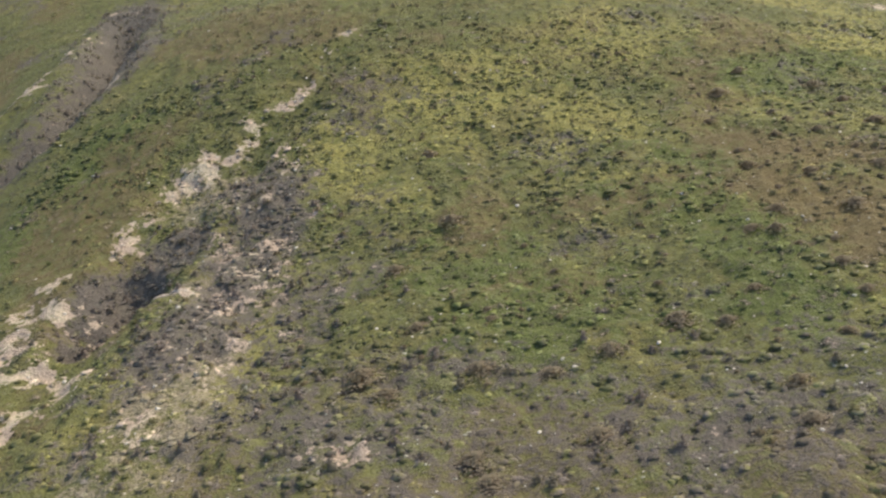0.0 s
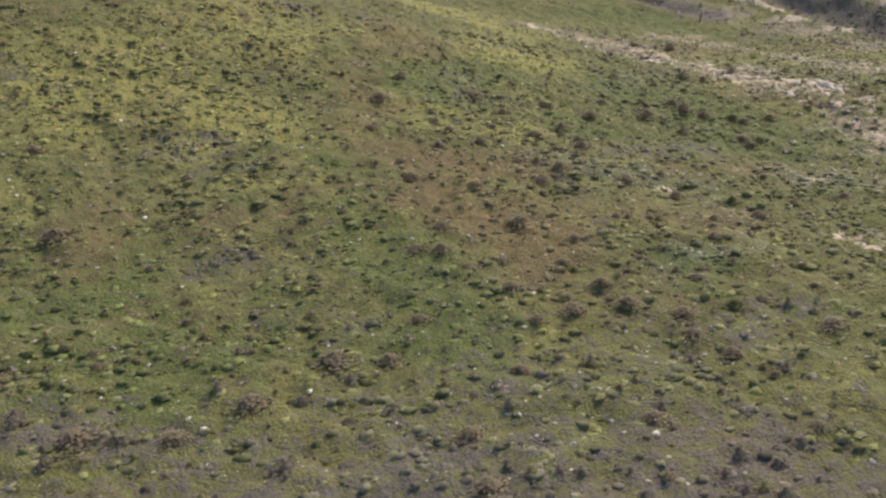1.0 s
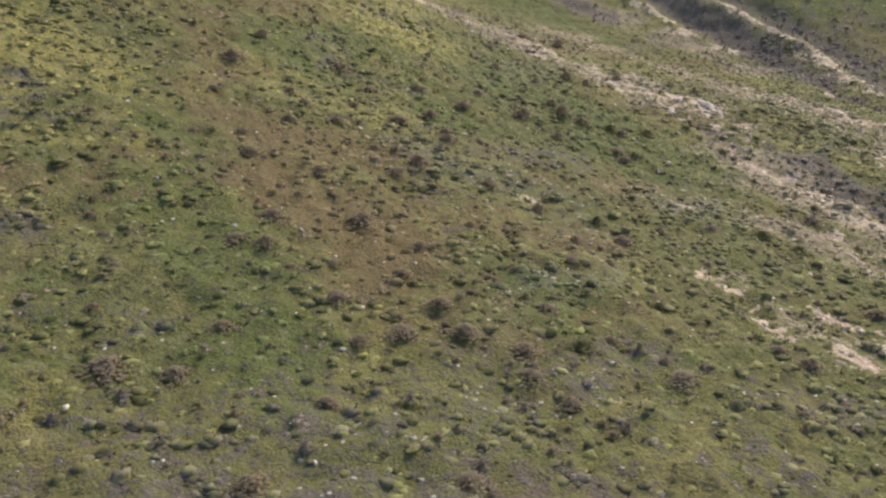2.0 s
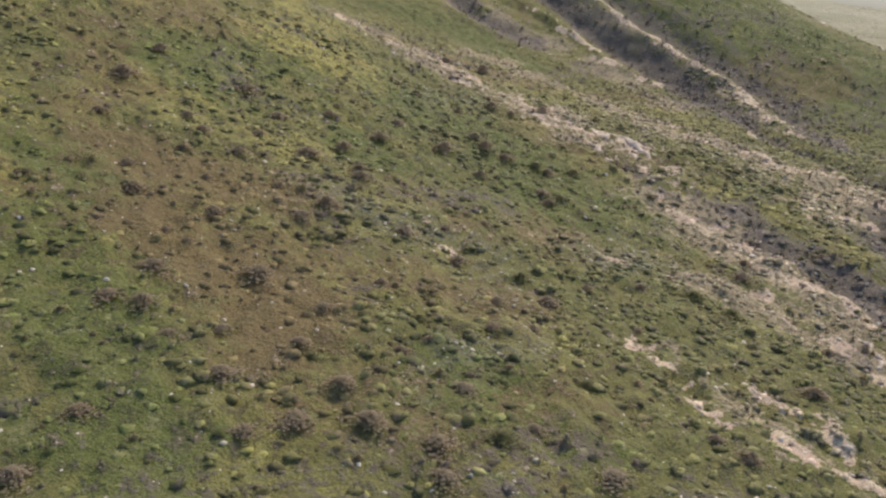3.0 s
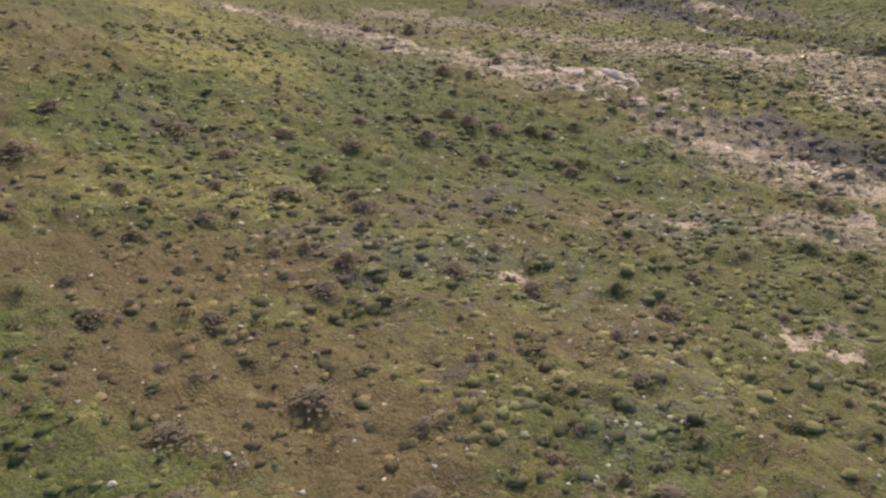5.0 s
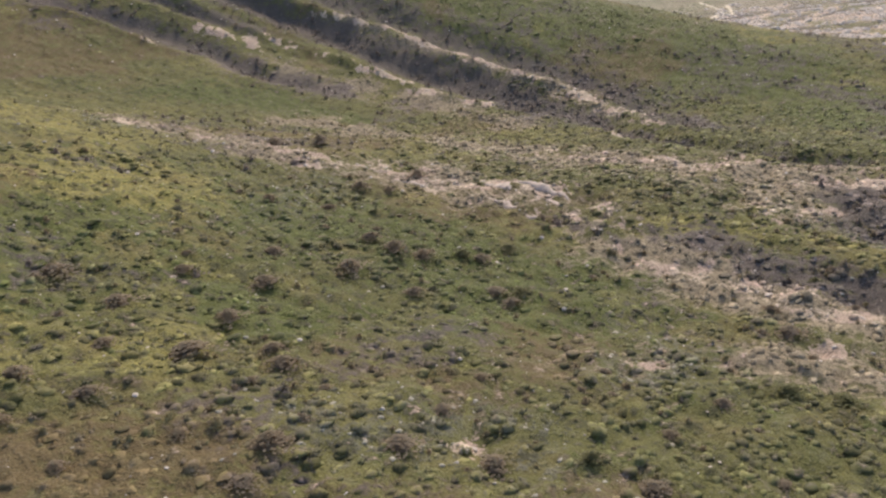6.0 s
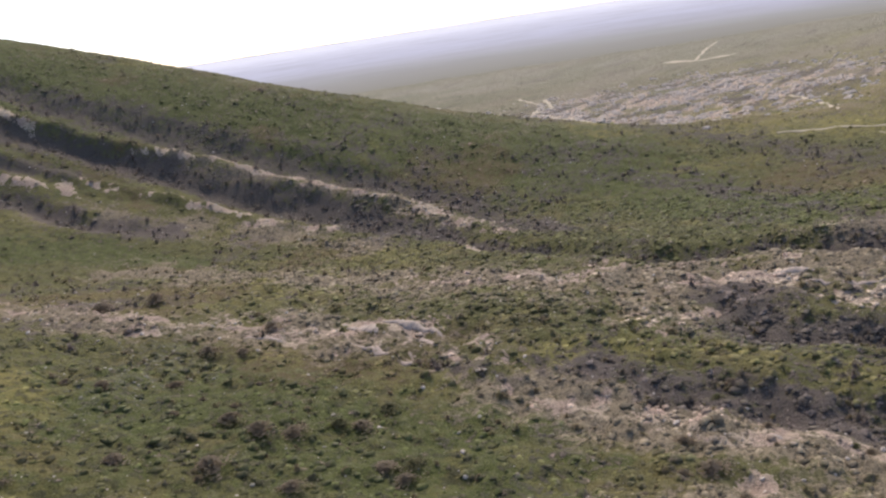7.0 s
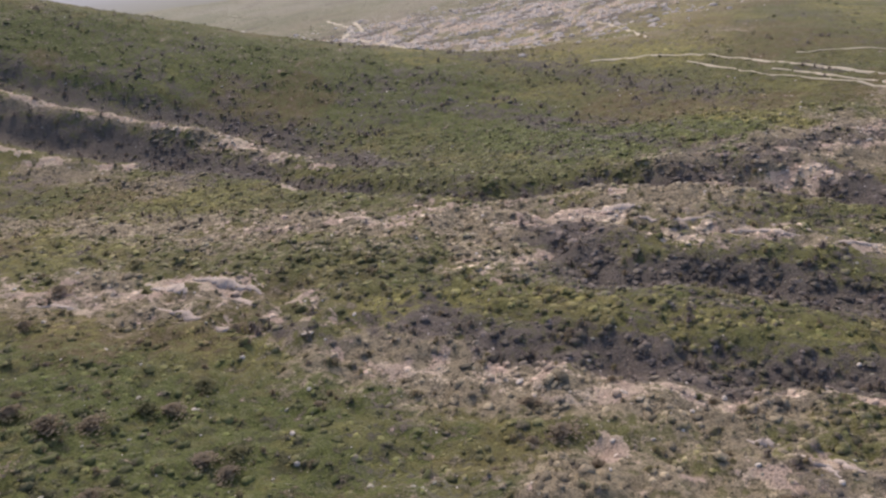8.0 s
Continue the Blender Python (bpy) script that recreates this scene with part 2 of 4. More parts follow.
def height(x, y):
    x, y = np.asarray(x, float), np.asarray(y, float)
    z = np.full(x.shape, -4.0)
    for px, py, long, wide, turn, rise in LANDFORMS:
        c, s = math.cos(radians(turn)), math.sin(radians(turn))
        u, v = (x - px) * c + (y - py) * s, (y - py) * c - (x - px) * s
        z = z + rise * np.exp(-0.5 * ((u / long) ** 2 + (v / wide) ** 2))
    wx, wy = x + 1.6 * fbm(x / 6, y / 6, 11, 3), y + 1.6 * fbm(x / 6, y / 6, 17, 3)
    for line, wide, deep in GULLIES.values():
        d, share = tapered(wx, wy, line)
        d, deep = d / wide, deep * share
        z = z - deep * np.exp(-(d**2)) + 0.12 * deep * np.exp(-((d - 1.7) ** 2) * 3)
    for line, wide, rise in RIMS.values():
        d, share = tapered(wx, wy, line)
        z = z + rise * share * np.exp(-((d / wide) ** 2))
    near = np.exp(-((np.hypot(x - 50, y - 75) / 220) ** 2))
    worn = np.minimum(np.maximum(in_zones(x, y, BARE), 0.7 * in_zones(x, y, DRY)), 0.55)
    z = z + (0.9 * fbm(x / 14, y / 14, 3, 4) + (0.35 + 0.75 * worn) * fbm(x / 2.2, y / 2.2, 9, 3)) * near
    z = z + near * (0.30 * fbm(x / 0.85, y / 1.0, 13, 2) + 0.20 * np.abs(fbm(x / 1.7, y / 1.9, 19, 2)))
    return z + 2 * fbm(x / 200, y / 200, 5, 2) * (1 - near)


# Zones of cover: a line, its half-width, its strength. Bare pale soil first, landform by landform.
WEST_BARE = [
    ([(-10.6, 105.6), (-12.4, 98.7), (-15.7, 94.5), (-18.7, 91.5), (-22, 88.4)], 1.1, 0.55),
    ([(-23.1, 87.2), (-25.7, 84.9), (-27.7, 82.3), (-29.9, 78.5)], 1.5, 0.78),
    ([(-29.4, 75.8), (-31.3, 74.2)], 1.0, 0.59), ([(-34.4, 71), (-35.4, 70)], 0.9, 0.59),
    ([(-22.6, 64.6), (-25.2, 66.2), (-27.6, 65.6)], 0.7, 0.85),
    ([(-34, 66.6), (-31.6, 65), (-29.9, 63.9), (-29.8, 61.4)], 0.9, 0.85),
    ([(-37.7, 67.3), (-35.1, 59.6), (-32.1, 56.2), (-30.4, 54.5), (-31.5, 51.6), (-33, 49), (-36, 42)], 1.5, 0.63),
    ([(-21.3, 47.4), (-22.8, 44.9), (-23.7, 43.7)], 0.9, 0.55), ([(-9.8, 46.8), (-10.4, 43.2), (-8.6, 41.4)], 0.7, 0.42),
    ([(-17, 88), (-18.5, 78), (-17.5, 70), (-18, 60), (-20.5, 48)], 4.0, 0.34),
    ([(-52, 155), (-55, 135), (-57.5, 124), (-61, 119), (-70, 108)], 1.1, 0.67), ([(-45, 117), (-41, 113)], 2.0, 0.5),
]
GULLY_BARE = [
    ([(110.6, 204), (114, 187), (115, 184)], 1.0, 1.3), ([(121, 166), (123.6, 159), (125.2, 152), (126.6, 142), (126.9, 132), (127.9, 120), (124.7, 111.4), (122.8, 103.6)], 1.2, 1.5),
    ([(108, 168), (109.3, 160.7), (112.1, 152), (113.2, 138.3), (114.7, 131), (116.6, 125)], 0.8, 1.45),
    ([(101.8, 172.7), (105.6, 164), (109, 156)], 1.0, 1.2), ([(90, 177), (91.6, 170)], 0.7, 0.7),
    ([(111.6, 101), (108, 95.4)], 0.8, 1.0), ([(128, 127), (126.5, 112), (121.5, 102)], 2.8, 0.5),
]
RIDGE_BARE = [
    ([(75, 92), (75.2, 87.4), (75.6, 83.2)], 1.6, 1.3), ([(71.8, 88.4), (71.2, 84), (73, 81)], 1.4, 1.1),
    ([(68.2, 96.8), (69.5, 93.7)], 0.8, 0.8), ([(57.8, 121.4), (62.5, 120.2)], 0.8, 0.8), ([(64.2, 106.7), (65.2, 102.4)], 0.8, 0.8),
    ([(62, 122), (67, 108), (71, 98), (75, 86), (71, 78)], 3.2, 0.46),
    ([(69.6, 76.2), (69.4, 71), (69.9, 66), (68.8, 62), (69.2, 57), (71.4, 51), (71.5, 44)], 1.1, 0.58),
    ([(69.3, 70.8), (71.7, 66), (68.8, 61.4)], 1.3, 0.6),
    ([(63.6, 58.6), (62.3, 55.8), (62.4, 51.5), (63.4, 48.6), (62, 46.5)], 0.9, 0.75), ([(64.2, 58.3), (61.6, 55.6)], 1.2, 0.8),
    ([(66.5, 51.6), (65.2, 49.4), (63.6, 46.4)], 1.4, 0.75), ([(58.3, 59.6), (58.7, 57)], 0.6, 0.9),
]
VALLEY_BARE = [
    ([(92.4, 92.1), (92.3, 82.7), (92.8, 76), (92.9, 72)], 1.8, 0.66), ([(93, 72.9), (96.6, 66.6), (98.2, 61)], 1.3, 0.8),
    ([(83.5, 70.2), (90.3, 66)], 1.6, 0.66), ([(94.2, 57.1), (95.8, 48.9), (95.2, 42.6), (95, 32)], 1.7, 1.0),
    ([(109.8, 48.8), (109.8, 46.7), (109, 45.2)], 1.2, 1.1), ([(99.7, 63), (106.4, 62.8)], 0.9, 0.8),
    ([(88, 100), (94, 84), (98, 70)], 5.0, 0.36), ([(110, 56), (116.8, 48.4), (123.2, 39.9), (132, 30)], 3.4, 0.52),
    ([(47.2, 53.4), (45.8, 50.2), (46.6, 48.8), (45.1, 46), (45.6, 43.9)], 0.7, 0.68),
    ([(47.3, 42.3), (48.4, 41.4), (50.6, 39.6), (54, 36.6)], 0.55, 0.85), ([(50.5, 46.7), (50.6, 44.6), (51.5, 42.5)], 0.9, 0.7),
    ([(51, 66), (56, 64.6)], 1.6, 0.46), ([(38.4, 66), (41.1, 63.9)], 1.4, 0.40),
]
BARE = WEST_BARE + GULLY_BARE + RIDGE_BARE + VALLEY_BARE
GREEN_STRIP = [(75, 74), (78.4, 69), (78.9, 61), (79.6, 54), (80.6, 47.6), (80.6, 34)]
RUSTY = [
    ([(23.1, 76), (26.5, 74), (29.6, 71.6), (32, 71)], 3.6, 0.95), ([(22.9, 66.5), (25.7, 63.4), (27.7, 60.4), (26.5, 55.8)], 3.4, 1.1),
    ([(24.4, 69), (28, 63), (31.5, 63)], 3.0, 0.8), ([(33.6, 60.4), (37.5, 58), (41.3, 56.5)], 3.0, 0.7),
    ([(0.3, 58.3), (4.4, 58.9), (7, 56)], 2.0, 0.5), ([(27, 50), (33, 46), (40, 48)], 4.0, 0.55),
    ([(86, 100), (90, 86), (91, 72)], 4.0, 0.5), ([(118, 58), (106, 40)], 4.0, 0.5), (GREEN_STRIP, 2.6, 0.30),
    ([(180, 90), (195, 60), (170, 45)], 12.0, 0.6), ([(225, 90), (260, 60)], 20.0, 0.5), ([(12, 96), (20, 97)], 3.0, 0.45),
]
WEST_SCRUB = [
    ([(14, 46), (26, 45)], 3.5, 0.42),
    ([(-26, 72.6), (-28, 70), (-30, 66)], 2.8, 1.35), ([(-32.1, 62), (-30.2, 61.6)], 1.5, 1.2),
    ([(-18.2, 80.3), (-17.3, 71.4), (-18.5, 65.4), (-19.8, 58.6), (-22.5, 54.6)], 4.0, 0.9), ([(-13, 62), (-15, 52)], 3.6, 0.6),
    ([(-8.2, 48.1), (-0.9, 49), (3.4, 47.4)], 2.2, 0.62), ([(-14, 46), (-8.7, 43.1), (-1.5, 40), (5.3, 39.8), (14.9, 37.7), (26, 34)], 7.5, 0.62),
    (GULLIES["far_west"][0], 5.5, 1.2), ([(-55, 99), (-48.6, 107.5), (-44.5, 115), (-42, 124)], 5.0, 1.3),
]
EAST_SCRUB = [
    (GULLIES["hill_foot"][0], 3.6, 0.8), (GULLIES["inner"][0], 3.4, 0.95), (GULLIES["between"][0], 2.0, 0.85), (GULLIES["wash"][0][:8], 1.7, 0.9),
    (GULLIES["scrub_north"][0], 3.4, 1.0), (GULLIES["scrub_south"][0], 2.6, 0.92), (GULLIES["deep"][0], 3.4, 1.1), ([(68, 115), (74, 111)], 2.6, 0.6),
    ([(109.6, 44), (107, 41), (104, 34)], 2.6, 1.15), ([(108.8, 59.4), (111.1, 53.5), (116.8, 48.4), (123.2, 39.9)], 3.6, 0.62),
    ([(170, 100), (162.5, 80), (149, 65.5), (143, 57)], 4.0, 0.62), ([(145, 87.5), (136.6, 74.6), (132, 67)], 1.3, 0.7), ([(150, 165), (146, 140)], 1.6, 0.4),
    ([(122.5, 193), (127, 181), (130, 169), (132.6, 156.5)], 3.0, 0.75), ([(137, 150), (138, 137), (138, 122)], 1.6, 0.55), ([(150, 115.5), (148.6, 102), (141, 89.6)], 1.4, 0.5),
    ([(146, 99), (138, 80), (124, 65.7), (116, 57)], 1.5, 0.65), ([(147.5, 86.5), (136.5, 69), (125, 58)], 1.2, 0.5),
    ([(70, 80), (70.5, 76)], 1.6, 0.6),
]
SCRUBBY = WEST_SCRUB + EAST_SCRUB


# Dead grass and stony brown ground; the last two zones pale the far plain for haze.
DRY = [
    ([(88, 132), (92, 110), (93, 92), (94, 78), (96, 68)], 6.0, 0.85), ([(60, 126), (66, 108), (73, 94), (74, 84), (70, 74), (70, 62), (70, 48)], 4.0, 0.80),
    ([(84, 100), (88, 82), (86, 70)], 5.0, 0.55), ([(60, 60), (63, 53), (64, 44)], 3.4, 0.7), ([(104, 60), (114, 50), (124, 40), (145, 26)], 6.0, 1.1), ([(96, 62), (95, 50), (95, 36)], 2.6, 0.8),
    ([(-23.9, 82.9), (-20.7, 70.3), (-19, 60.3), (-19.9, 51.6), (-21.1, 45)], 4.6, 0.6), ([(47, 54), (46, 47), (50, 41)], 2.0, 0.5), ([(50, 66), (56, 64.4)], 2.6, 0.5),
    ([(122, 104), (127, 120), (126, 140), (121, 160)], 2.6, 0.8), ([(98, 160), (104, 150), (110, 135), (112, 118)], 4.5, 0.7),
    ([(205, 90), (190, 60)], 12.0, 0.4), ([(260, 150), (420, 160), (600, 100)], 90.0, 0.45), ([(300, 60), (500, 20)], 60.0, 0.45),
]
YELLOWED = [
    ([(-4, 92.7), (5.3, 84), (10, 80.8)], 7.0, 0.95), ([(-10.2, 85.5), (-7, 75), (-3, 75.5)], 4.0, 0.7), ([(14.3, 101.9), (29, 99.6), (45.7, 103)], 9.0, 0.75), ([(10, 72), (18, 66)], 5.0, 0.6),
    ([(20, 130), (60, 120)], 20.0, 0.6), (GREEN_STRIP, 2.6, 0.75), ([(134, 163), (145, 135), (150.4, 106), (149, 80)], 6.0, 0.45), ([(124.7, 55), (118.3, 49.5)], 5.0, 0.7), ([(143, 112), (141, 95), (129, 76), (119, 59)], 4.0, 0.5),
    ([(200, 100), (240, 80), (400, 80)], 40.0, 0.9), ([(36, 78), (42, 84)], 5.0, 0.5), ([(27, 88), (24, 82)], 4.0, 0.5),
]
GREYED = [
    ([(-10, 39.4), (-2.9, 41.8), (3.3, 42.4), (11.3, 38.4)], 6.0, 0.35), ([(38.5, 66), (41, 64)], 2.6, 0.9), ([(51, 66), (56, 64.6)], 3.0, 0.9), ([(35.4, 69), (39, 66.5)], 2.4, 0.8),
    ([(38, 57.4), (42, 57.2)], 2.6, 0.9), ([(55, 96), (66, 100)], 5.0, 0.6), ([(33, 50), (40, 53)], 2.4, 0.7), ([(20, 40), (30, 44)], 4.0, 0.5), ([(58, 120), (72, 112)], 3.5, 0.8),
]
LUSHED = [
    ([(19.8, 75), (19.4, 69), (18.8, 63), (18.1, 58.9), (19.4, 55), (19.4, 50)], 2.4, 1.2), ([(14.7, 69), (19.1, 57)], 3.0, 0.8), ([(-0.7, 66), (1.5, 55), (6.4, 52.5)], 4.0, 0.8),
    ([(-36.5, 94), (-38, 87), (-42, 82)], 5.0, 0.9), ([(29, 94), (29, 90), (37, 97), (40, 95)], 4.0, 0.8), ([(43.7, 84.8), (44, 80)], 2.6, 0.7), ([(32.3, 49.7), (36, 46.8)], 2.6, 1.0),
    ([(84, 151), (91, 145), (94, 134)], 3.4, 1.2), ([(144.6, 97), (140, 85), (127.5, 68), (119, 52)], 5.0, 1.1), ([(143, 112), (141, 95), (129, 76), (119, 59)], 5.0, 1.1), ([(62.8, 87), (62, 80), (63, 73)], 4.0, 0.7), ([(54, 94), (60, 82), (56, 72)], 6.0, 0.6),
    ([(120, 215), (136, 165), (148, 130), (148, 100)], 14.0, 0.75),
]


def in_zones(x, y, zones):
    value = np.zeros(np.shape(x))
    for line, wide, strength in zones:
        value = np.maximum(value, strength * np.exp(-((along(x, y, line) / wide) ** 2) * 0.7))
    return value


def turf_kind(x, y):
    """Yellow, grey and lush turf, each 0 to 1; last, the painted haze, which grows with distance."""
    wx, wy = x + 6 * fbm(x / 7, y / 7, 23, 4), y + 6 * fbm(x / 7, y / 7, 29, 4)
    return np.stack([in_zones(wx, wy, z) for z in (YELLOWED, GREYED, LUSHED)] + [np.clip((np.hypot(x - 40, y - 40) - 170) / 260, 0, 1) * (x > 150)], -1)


def cover(x, y):
    """Bare soil, rusty herbs, dark scrub and dead grass, each 0 to 1."""
    wx, wy = x + 2.4 * fbm(x / 4, y / 4, 21, 4), y + 2.4 * fbm(x / 4, y / 4, 27, 4)
    out = []
    for zones in (BARE, RUSTY, SCRUBBY, DRY):
        out.append(in_zones(wx, wy, zones))
    out[0] = out[0] * np.clip(0.58 + 2.6 * fbm(x / 3.2, y / 3.2, 63, 4) + 3.0 * fbm(x / 1.2, y / 1.2, 65, 3), 0.1, 1.3)
    out[3] = out[3] * (1 - 0.75 * np.exp(-((along(wx, wy, GREEN_STRIP) / 2.4) ** 2))) * np.clip(0.98 + 2.0 * fbm(x / 4.5, y / 4.5, 69, 4), 0.45, 1.3)
    # Far ground takes the dead-grass colour to stand in for distance haze.
    away = np.clip((np.hypot(x - 40, y - 40) - 150) / 60, 0, 1)
    out[3] = np.maximum(out[3], np.clip(away * (0.50 + 1.2 * fbm(x / 25, y / 25, 67, 4)), 0, 0.9) * (x > 150))
    patch = fbm(x / 17, y / 17, 33, 4)
    out[1] = np.maximum(out[1], np.clip((patch - 0.10) * 3.0, 0, 0.65))
    out[2] = np.maximum(out[2], np.clip((fbm(x / 9, y / 9, 41, 4) - 0.16) * 2.4, 0, 0.45))
    stony = np.exp(-((((x - 262) / 76) ** 2 + ((y - 122) / 60) ** 2) ** 2))
    out[0] = np.maximum(out[0], stony * np.clip(0.44 + 2.6 * fbm(x / 5, y / 4, 57, 4), 0, 1))
    out[2] = np.maximum(out[2], stony * np.clip(0.55 + 2.4 * fbm(x / 6, y / 5, 59, 3), 0, 0.95))
    return np.stack(out, -1)


def mesh_of(name, verts, faces, material, colours=None):
    """A mesh of triangles or of quads from arrays."""
    me = bpy.data.meshes.new(name)
    faces = np.asarray(faces, np.int32)
    sides = faces.shape[1]
    me.vertices.add(len(verts))
    me.vertices.foreach_set("co", np.asarray(verts, np.float32).ravel())
    me.loops.add(faces.size)
    me.loops.foreach_set("vertex_index", faces.ravel())
    me.polygons.add(len(faces))
    me.polygons.foreach_set("loop_start", np.arange(len(faces), dtype=np.int32) * sides)
    me.update(calc_edges=True)
    me.materials.append(material)
    for key, values in (colours or {}).items():
        me.color_attributes.new(key, "FLOAT_COLOR", "POINT").data.foreach_set("color", np.asarray(values, np.float32).ravel())
    me.validate()
    return me


def steps(low, finest_low, finest_high, fine_high, high, finest, fine, growth=1.07):
    """Positions that lie closest in one stretch, close in the next and ever wider apart beyond."""
    middle = list(np.arange(finest_low, finest_high, finest)) + list(np.arange(finest_high, fine_high, fine))
    left, right, d, p = [], [], finest, finest_low
    while p > low:
        d *= growth
        p -= d
        left.append(p)
    p, d = middle[-1], fine
    while p < high:
        d *= growth
        p += d
        right.append(p)
    return np.array(left[::-1] + middle + right)


def build_ground():
    gx, gy = steps(-4200, -36, 84, 152, 4600, 0.33, 0.62), steps(-4200, 31, 102, 212, 4600, 0.33, 0.62)
    x, y = np.meshgrid(gx, gy)
    x, y = x.ravel(), y.ravel()
    n = len(gx)
    a = (np.arange(len(gy) - 1)[:, None] * n + np.arange(n - 1)[None]).ravel()
    sunk = 3.0 * np.clip((np.hypot(x - 40, y - 40) - 505) / 60, 0, 1)
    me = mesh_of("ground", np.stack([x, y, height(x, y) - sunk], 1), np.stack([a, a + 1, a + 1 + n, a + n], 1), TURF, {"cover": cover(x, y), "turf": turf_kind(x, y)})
    me.polygons.foreach_set("use_smooth", np.ones(len(me.polygons), bool))
    tagged(new("ground", me), "rolling green and rust-brown steppe turf with bare gullies", "ground", kind="structure")


build_ground()


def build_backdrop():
    """The plain far beyond the hills, out to the horizon, with distance haze painted into its colour."""
    n = Nodes("haze_painted_plain", 1.0)
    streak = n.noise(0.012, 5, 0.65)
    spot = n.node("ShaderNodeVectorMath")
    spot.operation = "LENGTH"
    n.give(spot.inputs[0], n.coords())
    # Painted haze: paler and bluer with distance, then nearly white.
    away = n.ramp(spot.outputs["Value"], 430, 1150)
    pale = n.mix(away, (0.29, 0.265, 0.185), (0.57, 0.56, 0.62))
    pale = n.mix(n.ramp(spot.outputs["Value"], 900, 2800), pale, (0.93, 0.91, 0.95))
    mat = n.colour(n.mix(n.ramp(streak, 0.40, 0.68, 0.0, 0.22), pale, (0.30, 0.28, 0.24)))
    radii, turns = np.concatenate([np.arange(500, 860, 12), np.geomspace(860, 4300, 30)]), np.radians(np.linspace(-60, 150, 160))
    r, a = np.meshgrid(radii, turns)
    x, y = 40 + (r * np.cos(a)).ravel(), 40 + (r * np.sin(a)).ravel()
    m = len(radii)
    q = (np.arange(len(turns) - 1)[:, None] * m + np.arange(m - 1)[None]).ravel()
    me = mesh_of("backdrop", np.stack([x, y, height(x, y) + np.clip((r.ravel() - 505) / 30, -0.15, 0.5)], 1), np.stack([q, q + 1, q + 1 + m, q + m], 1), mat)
    tagged(new("backdrop", me), "far plain reaching to the horizon, distance haze painted into its colour", "plain", kind="structure")


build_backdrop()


def build_track(line, wide, rough):
    """A strip of bare dust, laid on the turf."""
    pts = []
    for (ax, ay), (bx, by) in zip(line, line[1:]):
        count = max(2, int(math.hypot(bx - ax, by - ay) / 1.5))
        pts += [(ax + (bx - ax) * k / count, ay + (by - ay) * k / count) for k in range(count)]
    pts = np.array(pts + [line[-1]], float)
    pts = pts + 1.2 * np.stack([fbm(pts[:, 0] / 8, pts[:, 1] / 8, rough), fbm(pts[:, 0] / 8, pts[:, 1] / 8, rough + 5)], 1)
    ahead = np.gradient(pts, axis=0)
    side = np.stack([-ahead[:, 1], ahead[:, 0]], 1) / np.linalg.norm(ahead, axis=1)[:, None]
    half = wide * (0.5 + 0.5 * fbm(pts[:, 0] / 3, pts[:, 1] / 3, rough + 9))[:, None]
    rows = [pts + side * half * k for k in (-1, -0.4, 0.4, 1)]
    xy = np.stack(rows, 1).reshape(-1, 2)
    z = height(xy[:, 0], xy[:, 1]) + np.tile([0.02, 0.10, 0.10, 0.02], len(pts))
    a = np.array([4 * i + k for i in range(len(pts) - 1) for k in range(3)])
    tagged(new("dirt_track", mesh_of("dirt_track", np.column_stack([xy, z]), np.stack([a, a + 1, a + 5, a + 4], 1), TRACK)),
           "pale dusty vehicle track worn into dry steppe", "dirt track", group="tracks on the plain", kind="structure")


build_track([(165, 76), (166.5, 68.3), (165.3, 58.3), (161.5, 54.2), (156.2, 47.6), (148.6, 37.4), (138, 16)], 0.62, 61)
build_track([(162.6, 61.3), (156.6, 55.6), (151.5, 51.2), (146.3, 45.8), (140, 36)], 0.45, 71)
build_track([(153, 50), (149.8, 45.7), (143.6, 37.8), (134, 22)], 0.5, 73)
build_track([(162.8, 47), (163.9, 40), (163.7, 34)], 0.4, 77)
build_track([(318, 196), (290, 174), (267.3, 166.3), (281.9, 167), (308.4, 182)], 1.4, 81)
build_track([(267, 167), (250, 148), (232, 132)], 1.6, 91)
build_track([(241, 88), (215, 77.6), (188, 70)], 0.8, 95)
build_track([(402, 166.6), (389, 151.5), (394.5, 136)], 5.0, 101)
build_track([(392, 152), (414, 156), (453, 163), (490, 168)], 1.3, 107)


# ---- plants and stones ----
def scattered(count, x0, y0, x1, y1, seed, keep=None):
    rng = np.random.default_rng(seed)
    x, y = rng.uniform(x0, x1, count), rng.uniform(y0, y1, count)
    if keep is not None:
        ok = keep(x, y, rng)
        x, y = x[ok], y[ok]
    return x, y, rng


def dome(rings, sides):
    """A lumpy low cushion: points and triangles."""
    v, f = [(0, 0, 1.0)], []
    for r in range(1, rings + 1):
        e = math.pi / 2 * (1 - r / rings)
        v += [(math.cos(e) * math.cos(2 * math.pi * (k + 0.5 * r) / sides), math.cos(e) * math.sin(2 * math.pi * (k + 0.5 * r) / sides), math.sin(e)) for k in range(sides)]
    for k in range(sides):
        f.append((0, 1 + k, 1 + (k + 1) % sides))
        for r in range(rings - 1):
            a, b = 1 + r * sides + k, 1 + r * sides + (k + 1) % sides
            f += [(a, a + sides, b), (b, a + sides, b + sides)]
    return np.array(v, float), np.array(f)


